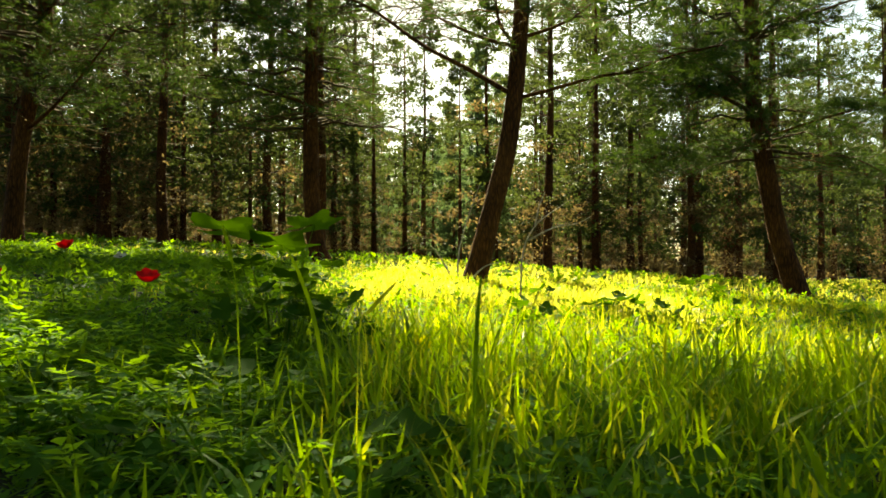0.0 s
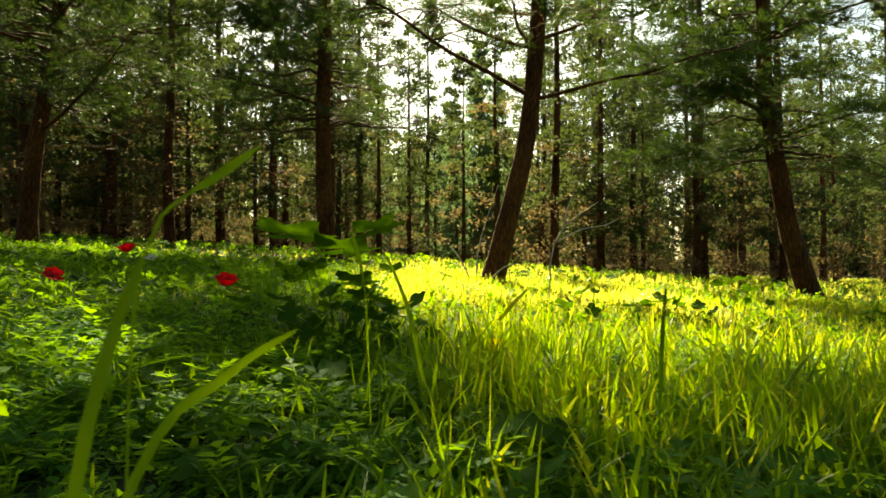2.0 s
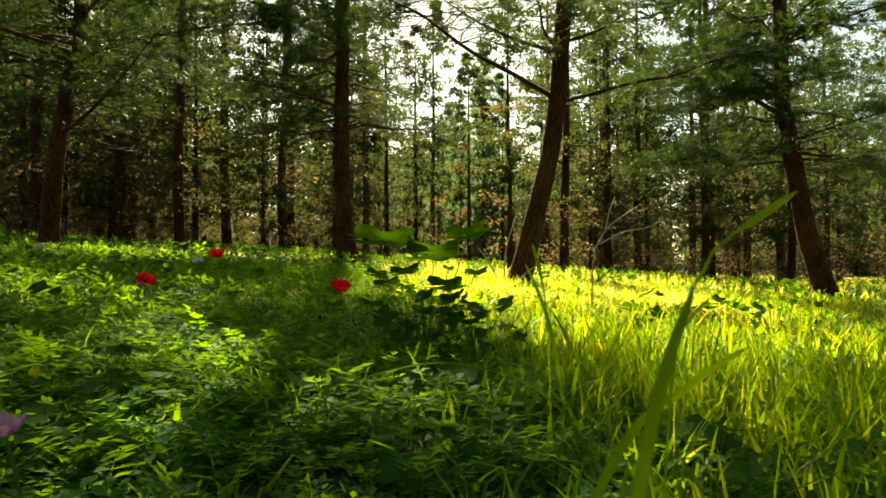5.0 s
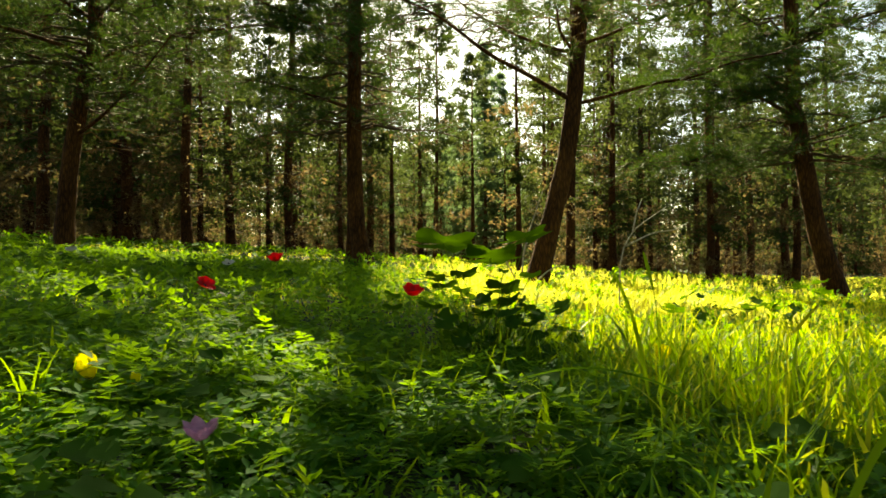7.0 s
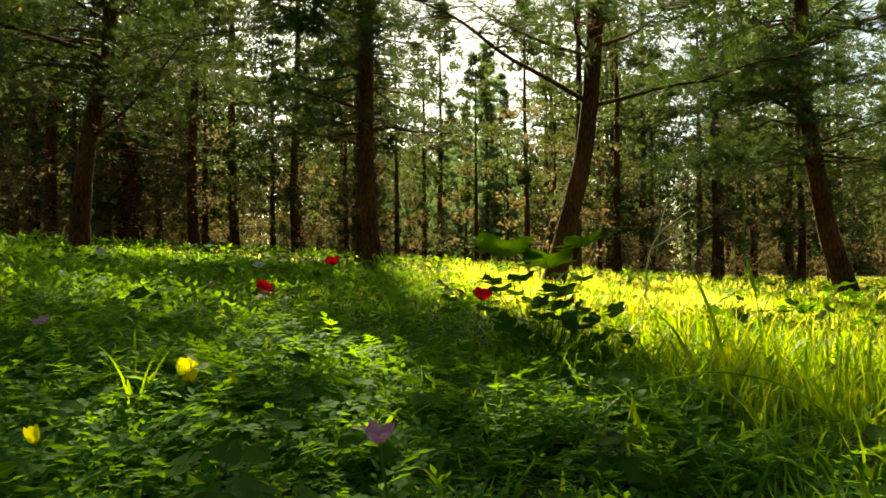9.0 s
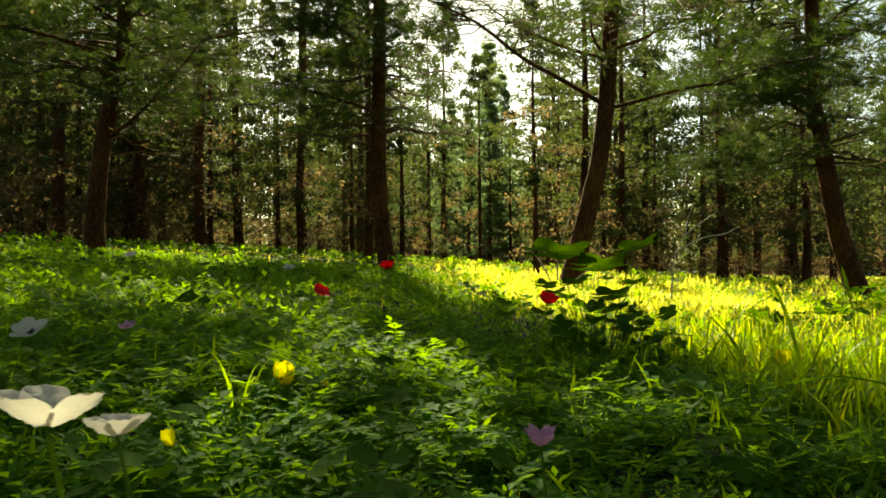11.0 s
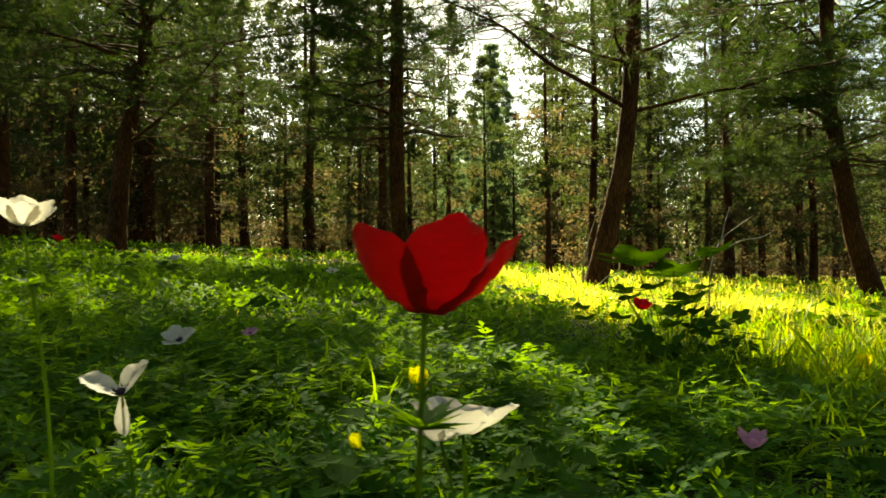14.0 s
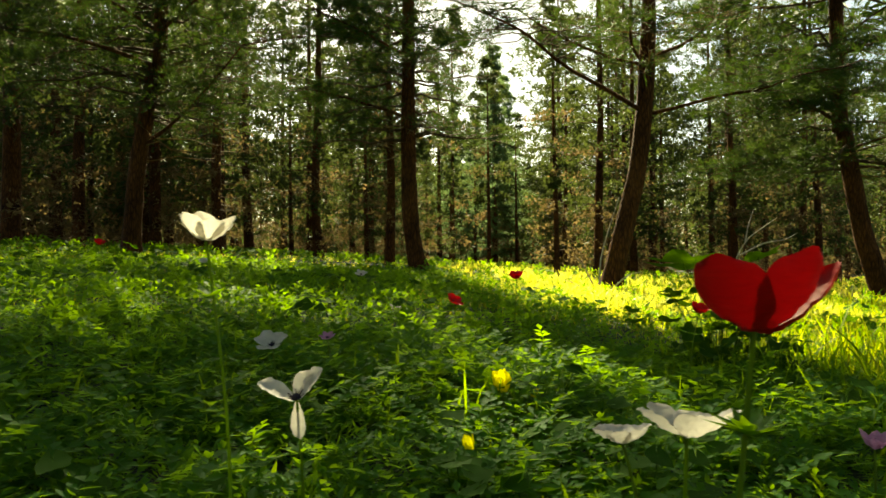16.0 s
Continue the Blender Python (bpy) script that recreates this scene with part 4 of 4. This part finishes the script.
mallow(-0.46, 2.05, [(-0.585, 2, 0.45, 0.128, 0.08), (-0.35, 2, 0.465, 0.087, -0.24), (-0.448, 2.05, 0.41, 0.109, 0), (-0.528, 2.03, 0.36, 0.064, -0.14), (-0.61, 2.05, 0.352, 0.047, 0.21),
                    (-0.414, 2.05, 0.319, 0.074, 0.03), (-0.401, 2.01, 0.285, 0.044, -0.14), (-0.489, 2.07, 0.289, 0.054, 0.14), (-0.352, 2.09, 0.249, 0.061, -0.07), (-0.363, 2.01, 0.219, 0.069, 0.1),
                    (-0.318, 2.05, 0.232, 0.038, 0.21), (-0.58, 2.09, 0.325, 0.056, -0.21), (-0.624, 2.05, 0.268, 0.054, 0.14), (-0.476, 2, 0.25, 0.047, 0.07), (-0.734, 2.05, 0.265, 0.044, 0),
                    (-0.737, 2.07, 0.3, 0.038, 0.28), (-0.404, 2.13, 0.368, 0.026, 0.14), (-0.321, 2.15, 0.354, 0.051, -0.07), (-0.53, 2.15, 0.31, 0.045, 0.07), (-0.43, 2.19, 0.27, 0.051, -0.14)],
       75, 0.22, 71, "mallow bush with large lobed green leaves on upright stems")
mallow(-3.6, 5.2, [(-3.75, 5.15, 0.53, 0.055, 0.1), (-3.55, 5.2, 0.54, 0.06, -0.1), (-3.4, 5.25, 0.52, 0.055, 0.2), (-3.65, 5.3, 0.5, 0.05, 0.0)], 18, 0.25, 72, "low mallow clump with round green leaves")
mallow(1.15, 3.4, [(1.1, 3.35, 0.27, 0.06, 0.1), (1.22, 3.4, 0.29, 0.065, -0.1), (1.3, 3.5, 0.24, 0.055, 0.2)], 14, 0.22, 73, "sunlit mallow clump with round yellow-green leaves")

mallow(0.27, 2.6, [(0.259, 2.578, 0.219, 0.055, 0.25), (0.347, 2.695, 0.262, 0.05, -0.5), (0.21, 2.5, 0.16, 0.04, 0.5), (0.33, 2.6, 0.17, 0.036, 0.1)], 8, 0.13, 74, "mallow clump with dark round leaves in the bright grass")
mallow(0.65, 2.8, [(0.6, 2.75, 0.21, 0.045, 0.2), (0.68, 2.76, 0.225, 0.05, -0.2), (0.74, 2.82, 0.21, 0.042, 0.3), (0.56, 2.85, 0.2, 0.04, 0.0)], 10, 0.13, 75, "low mallow clump with sunlit yellow-green leaves", M_MALLOW)

# ---- tall blades close to the camera ----


def tall_blade(name, pts, wide, label, mat=None, waist=0.0):
    """One long leaf or stalk through a few places, folded along its middle."""
    pts = np.asarray(pts, float)
    base = pts[0].copy()
    base[2] = float(ground_z(base[0], base[1]))
    line = bend(np.concatenate([[base - [0, 0, 0.01]], pts[1:]]), 16)
    u = np.linspace(0, 1, 16)
    w = 0.5 * wide * np.minimum(1, 0.5 + 2 * u) * np.sqrt(np.maximum(1 - u**3, 0))
    w = w * (0.25 + 0.75 / (1 + np.exp(-(u - waist) / 0.02))) if waist else w
    d = np.gradient(line, axis=0)
    side = np.cross(d, [0.15, 1.0, 0.1])
    side /= np.linalg.norm(side, axis=1)[:, None]
    fold = np.cross(side, d / np.linalg.norm(d, axis=1)[:, None])
    v = np.concatenate([line - side * w[:, None] + fold * w[:, None] * 0.3, line, line + side * w[:, None] + fold * w[:, None] * 0.3]) - base
    i = np.arange(15)
    quads = np.concatenate([np.stack([i, i + 16, i + 17, i + 1], -1), np.stack([i + 16, i + 32, i + 33, i + 17], -1)])
    tuft = new("grass_tuft")
    tuft.location = base
    part(name, mesh_of(name, v, [quads], [mat or M_GRASS]), tuft)
    rng = np.random.default_rng(int(abs(base[0]) * 1000 + base[1] * 100))
    for _ in range(3):
        bv, bt, bq = blade_shape(6, rng.uniform(0.3, 0.8))
        h = rng.uniform(0.12, 0.2)
        c = part("blade", mesh_of("blade", bv * [h, 0.006, h], [bt, bq], [M_GRASS]), tuft)
        c.matrix_basis = pose(rng.normal(0, 0.01), rng.normal(0, 0.01), -0.005, 0, 0, rng.uniform(0, 360))
    return tagged(tuft, label, "grass", "tall grass tufts")


tall_blade("blade", [(-0.385, 0.31, 0), (-0.339, 0.3, 0.265), (-0.328, 0.3, 0.316), (-0.3185, 0.3, 0.3475), (-0.309, 0.3, 0.372)], 0.0075, "broad green grass blade standing above the meadow", M_GRASS)
tall_blade("blade", [(-0.33, 0.33, 0), (-0.318, 0.31, 0.32), (-0.304, 0.3, 0.382), (-0.292, 0.3, 0.398), (-0.28, 0.3, 0.406), (-0.255, 0.3, 0.423)], 0.0075, "thin green grass stalk with a bent leaf on top", M_GRASS, 0.78)
tall_blade("stalk", [(0.02, 0.66, 0), (0.026, 0.657, 0.2), (0.03, 0.657, 0.3), (0.034, 0.657, 0.35)], 0.005, "dark upright grass stalk in the clearing", M_BUSH, 0.45)
tall_blade("blade", [(-0.27, 1.0, 0), (-0.278, 1.0, 0.28), (-0.284, 1.0, 0.35), (-0.3, 1.0, 0.415)], 0.009, "yellow-green grass blade lit from behind", None, 0.74)
tall_blade("blade", [(-0.2, 0.8, 0), (-0.3, 0.78, 0.22), (-0.42, 0.78, 0.27), (-0.53, 0.8, 0.25)], 0.003, "pale grass blade arching over the herbs", M_MALLOW)
tall_blade("blade", [(-0.19, 1.3, 0), (-0.225, 1.3, 0.25), (-0.25, 1.3, 0.33), (-0.275, 1.3, 0.385)], 0.008, "long green grass blade in the clearing")

tall_blade("blade", [(-0.42, 0.38, 0), (-0.34, 0.37, 0.255), (-0.29, 0.37, 0.31), (-0.252, 0.37, 0.335)], 0.006, "broad green grass blade leaning over the herbs", M_GRASS)
# this blade takes the lit copy of the grass colour
tall_blade("blade", [(-0.112, 0.95, 0), (-0.108, 0.95, 0.265), (-0.093, 0.95, 0.299), (-0.058, 0.95, 0.337)], 0.007, "grass blade bent in the clearing, coloured yellow-green as in sun", M_GRASS_SUNLIT, 0.6)
for bx, by, tx, top in ((-1.25, 1.2, 0.004, 0.1), (-1.3, 1.17, 0.012, 0.09)):
    g = float(ground_z(bx, by))
    tall_blade("blade", [(bx, by, 0), (bx + tx * 0.4, by, g + top * 0.5), (bx + tx, by, g + top * 0.85), (bx + tx * 2, by, g + top)], 0.004, "short grass blades beside a yellow flower")

# ---- dead wood and litter ----


def dead_branch(x, y, forks, r, label):
    """A bleached fallen branch that stands up out of the grass."""
    z0 = float(ground_z(x, y))
    h = Heap()
    for pts in forks:
        p = np.asarray(pts, float) - [x, y, z0]
        if p[0][2] < 0.05:
            p[0][2] = -0.03
        tube(h, bend(p, 10), np.linspace(r, r * 0.35, 10), 6)
    ob = new("dead_branch", h.mesh("dead_branch", M_PALE))
    ob.location = (x, y, z0)
    return tagged(ob, label, "branch")


dead_branch(0.42, 4.0, [[(0.42, 4.0, 0.1), (0.43, 4.0, 0.4), (0.5, 4.0, 0.56), (0.6, 4.0, 0.64), (0.69, 4.0, 0.7)], [(0.5, 4.0, 0.56), (0.52, 4.0, 0.66), (0.56, 4.02, 0.75)],
                        [(0.46, 4.0, 0.48), (0.6, 3.98, 0.55), (0.72, 3.98, 0.57), (0.8, 3.98, 0.61)]], 0.0055, "bleached forked dead branch standing in the grass")
dead_branch(0.12, 6.0, [[(0.12, 6.0, 0.1), (0.14, 6.0, 0.5), (0.3, 6.0, 1.0)], [(0.12, 6.0, 0.2), (-0.02, 5.95, 0.4), (-0.1, 5.95, 0.5)], [(0.16, 6.0, 0.2), (0.32, 5.9, 0.32), (0.45, 5.9, 0.36)],
                        [(0.1, 6.0, 0.15), (-0.1, 5.9, 0.26), (-0.2, 5.9, 0.3)]], 0.009, "dry dead shoots at the foot of the leaning pine")


def dead_leaf(x, y, size, turn, label="curled brown dead leaf on the forest floor"):
    n = 7
    u = np.linspace(-1, 1, n)
    g = []
    for a in u:
        for b in (-1, -0.5, 0, 0.5, 1):
            w = 0.45 * (1 - abs(a) ** 2.2) + 0.02
            g.append((a * size * 0.5, b * w * size * 0.6, size * (0.25 * b * b * w + 0.12 * a * a + 0.06)))
    i = (np.arange(n - 1)[:, None] * 5 + np.arange(4)[None]).ravel()
    ob = new("dead_leaf", mesh_of("dead_leaf", g, [np.stack([i, i + 1, i + 6, i + 5], -1)], [M_LITTER]))
    ob.matrix_basis = pose(x, y, float(ground_z(x, y)), 0, 0, turn)
    return tagged(ob, label, "leaf", "fallen leaves")


dead_leaf(-1.6, 0.63, 0.13, 20, "large curled brown dead leaf between the herbs")
rng = np.random.default_rng(77)
for cx, cy, n in ((-1.2, 0.92, 9), (-0.95, 0.75, 4), (-1.5, 0.7, 4), (-1.0, 1.1, 4)):
    for _ in range(n):
        dead_leaf(cx + rng.normal(0, 0.07), cy + rng.normal(0, 0.05), rng.uniform(0.025, 0.055), rng.uniform(0, 360))

# ---- flowers ----


def petal_mesh(name, length, width, low, high, mat, seed, cup=0.35, point=0.0, ragged=0.03):
    """A petal along +x: it starts at the angle low over the level and ends at high (degrees)."""
    rng = np.random.default_rng(seed)
    nu, nv = 12, 7
    u = np.linspace(0, 1, nu)
    ang = np.radians(low + (high - low) * u**0.65)
    step = length / (nu - 1)
    cx = np.concatenate([[0], np.cumsum(np.cos(ang[:-1]) * step)]) + 0.003
    cz = np.concatenate([[0], np.cumsum(np.sin(ang[:-1]) * step)])
    grown = 0.28 + 0.72 * np.sin(np.minimum(u / 0.6, 1) * np.pi / 2)
    rounded = np.sqrt(np.maximum(1 - (np.maximum(u - 0.6, 0) / 0.42) ** 2.6, 0))
    pointed = 1 - (np.maximum(u - 0.45, 0) / 0.56) ** 1.4
    w = width * grown * ((1 - point) * rounded + point * pointed)
    v = np.linspace(-1, 1, nv)
    verts = []
    for i in range(nu):
        edge = 1 + rng.normal(0, ragged)
        for s in v:
            lift = cup * w[i] * s * s
            bump = rng.normal(0, 0.0006)
            tipback = -0.06 * length * s * s * (u[i] ** 6)
            verts.append((cx[i] - math.sin(ang[i]) * (lift + bump) + math.cos(ang[i]) * tipback, s * w[i] * edge, cz[i] + math.cos(ang[i]) * (lift + bump) + math.sin(ang[i]) * tipback))
    i = (np.arange(nu - 1)[:, None] * nv + np.arange(nv - 1)[None]).ravel()
    return mesh_of(name, verts, [np.stack([i, i + 1, i + nv + 1, i + nv], -1)], [mat])


def anemone(place, mat, petals, length, width, low, high, label, seed, face=(0, 0), spread=8.0, point=0.0, name="anemone", angles=None, leafy=True, base=None, collar=(0.06, 0.02, 0.004), slim=1.0):
    """A flower on its stem: place is the foot of the cup. face: degrees by which the cup nods (about x, about y)."""
    rng = np.random.default_rng(seed)
    x, y, z = place
    bx, by = base if base else (x + rng.uniform(-0.03, 0.03), y + rng.uniform(-0.01, 0.04))
    z0 = float(ground_z(bx, by))
    flower = new(name)
    flower.location = (bx, by, z0)
    foot = np.array([x - bx, y - by, z - z0])
    line = bend([(0, 0, -0.02), foot * [0.2, 0.2, 0.45], foot * [0.75, 0.75, 0.85], foot], 12)
    st = Heap()
    tube(st, line, np.linspace(0.002, 0.0014, 12), 7)
    part("stem", st.mesh("stem", M_STEM), flower)
    turn = pose(*foot, face[0], face[1], 0)
    shapes = [petal_mesh("petal", length * f, width * g, low, high, mat, seed + q, 0.35, point) for q, (f, g) in enumerate(((1, 1), (0.94, 1.06)))]
    for k in range(petals):
        az = angles[k][0] if angles else 360.0 * k / petals + rng.uniform(-7, 7)
        tip = angles[k][1] if angles else rng.uniform(-spread, spread)
        pt = part("petal", shapes[k % 2], flower)
        own = angles[k][2] if angles and len(angles[k]) > 2 else 1.0
        pt.matrix_basis = turn @ pose(0, 0, 0.0006 * (k % 2), 0, 0, az) @ pose(0, 0, 0, 0, -tip, 0) @ Matrix.Diagonal((own, own * (slim if k == petals - 1 else 1), own, 1))
    c = Heap()
    rr = length * 0.13
    for q in range(5):
        a = np.linspace(0, 2 * np.pi, 9)[:-1]
        ring = np.stack([rr * math.cos(q * 0.36) * np.cos(a), rr * math.cos(q * 0.36) * np.sin(a), 0 * a + 0.002 + rr * math.sin(q * 0.36)], -1)
        c.v.append(ring)
        if q:
            i = np.arange(8)
            c.f[4].append(np.stack([c.n - 8 + i, c.n - 8 + (i + 1) % 8, c.n + (i + 1) % 8, c.n + i], -1))
        c.n += 8
    fine = Heap()
    for q in range(22):
        a = rng.uniform(0, 6.283)
        d = np.array([math.cos(a), math.sin(a), rng.uniform(0.4, 1.2)])
        tube(fine, [d * rr * 0.5, d * rr * 1.5], [0.0003, 0.0006], 3)
    ct = part("centre", c.mesh("centre", M_CENTRE), flower)
    ct.matrix_basis = turn
    tagged(part("stamen_ring", fine.mesh("stamen_ring", M_CENTRE), ct), kind="stuff")
    if leafy:
        lf = Heap()
        p = foot * (1 - collar[0] / max(foot[2], 0.1))
        for k in range(9):
            a = 0.7 * k + rng.uniform(-0.2, 0.2)
            d = np.array([math.cos(a), math.sin(a), rng.uniform(0.1, 0.7)])
            for s in (-0.35, 0, 0.35):
                e = d + s * np.array([-d[1], d[0], 0])
                lf.add(*leaflet(p, e, np.array([0, 0, 1.0]), collar[1] * rng.uniform(0.7, 1.3), collar[2]))
        part("leaf_collar", lf.mesh("leaf_collar", M_HERB), flower)
    return tagged(flower, label, "flower", "anemones")


RED = "red anemone with a cup of broad petals on a green stem"
WHITE = "white anemone with open petals and a dark centre"
anemone((-1.226, 0.112, 0.421), M_RED, 5, 0.059, 0.0202, 14, 80, "large bright red anemone with an upright petal cup", 101, (0, 0), 5, base=(-1.235, 0.14),
        angles=[(-67, 2), (-141, 0), (-2, -9), (138, 0, 0.6), (62, 0, 0.62)], collar=(0.055, 0.022, 0.007))
anemone((-0.667, 1.666, 0.318), M_RED, 6, 0.034, 0.013, 15, 70, RED, 102, (20, 10))
anemone((-1.089, 2.132, 0.402), M_RED, 6, 0.034, 0.014, 15, 65, RED, 103, (15, -10))
anemone((-1.3, 2.113, 0.328), M_RED, 6, 0.034, 0.013, 10, 45, RED, 104, (25, 30))
anemone((-1.2, 0.286, 0.325), M_WHITE, 5, 0.043, 0.0155, 10, 46, "large white anemone with loosely spread petals", 105, (-4, 4), 10,
        angles=[(-95, 0), (178, -2), (-20, 4), (60, -4, 0.9), (122, 2, 0.95)])
anemone((-1.213, 0.42, 0.288), M_WHITE, 6, 0.030, 0.0125, 20, 50, WHITE, 106, (-6, 0), 10)
anemone((-1.698, 1.205, 0.296), M_WHITE, 6, 0.038, 0.0135, 12, 40, WHITE, 107, (23, -6), 8)
anemone((-1.629, 0.52, 0.485), M_WHITE, 6, 0.041, 0.0145, 12, 72, "white anemone cup held high on a thin stem", 108, (0, 0), 13)
anemone((-1.536, 0.532, 0.312), M_WHITE, 4, 0.044, 0.0165, 30, 48, "white anemone with one drooping petal and a dark centre", 109, (14, -5), 6,
        angles=[(172, -8), (14, 6), (62, 2, 0.8), (-95, -118)], slim=0.45)
anemone((-2.692, 4.15, 0.47), M_WHITE, 6, 0.040, 0.014, 5, 50, WHITE, 110, (15, 0))
anemone((-1.75, 4.0, 0.39), M_WHITE, 6, 0.040, 0.012, 5, 35, WHITE, 111, (25, 0))
anemone((-1.53, 3.12, 0.25), M_WHITE, 6, 0.032, 0.010, 5, 35, WHITE, 112, (25, 0))
anemone((-2.79, 4.63, 0.40), M_WHITE, 6, 0.036, 0.012, 5, 35, WHITE, 113, (20, 0))
anemone((-1.62, 1.45, 0.285), M_PINK, 6, 0.021, 0.007, 10, 50, "pale lilac anemone with narrow petals", 114, (15, 0), 8, 0.5)
anemone((-0.844, 0.626, 0.225), M_PINK, 6, 0.026, 0.0085, 30, 70, "lilac anemone with pointed petals in the herbs", 115, (5, 0), 8, 0.6)
anemone((-1.233, 1.237, 0.19), M_YELLOW, 5, 0.052, 0.018, 50, 97, "closed yellow cup flower among yellowing leaves", 116, (4, -14), 3, name="yellow_flower", leafy=False)
anemone((-0.05, 1.72, 0.15), M_YELLOW, 5, 0.046, 0.017, 40, 95, "closed yellow cup flower in the sunlit grass", 117, (0, 5), 3, name="yellow_flower", leafy=False)
anemone((-1.17, 1.27, 0.175), M_YELLOW, 5, 0.022, 0.007, 50, 98, "closed yellow flower bud beside another", 119, (0, 12), 3, name="yellow_flower", leafy=False)
anemone((-1.326, 0.87, 0.165), M_YELLOW, 3, 0.03, 0.0085, 60, 95, "small drooping yellow flower bud low in the herbs", 120, (0, -12), 3, name="yellow_flower", leafy=False)
anemone((-2.81, 3.0, 0.55), M_RED, 6, 0.034, 0.013, 15, 60, RED, 118, (10, 10))
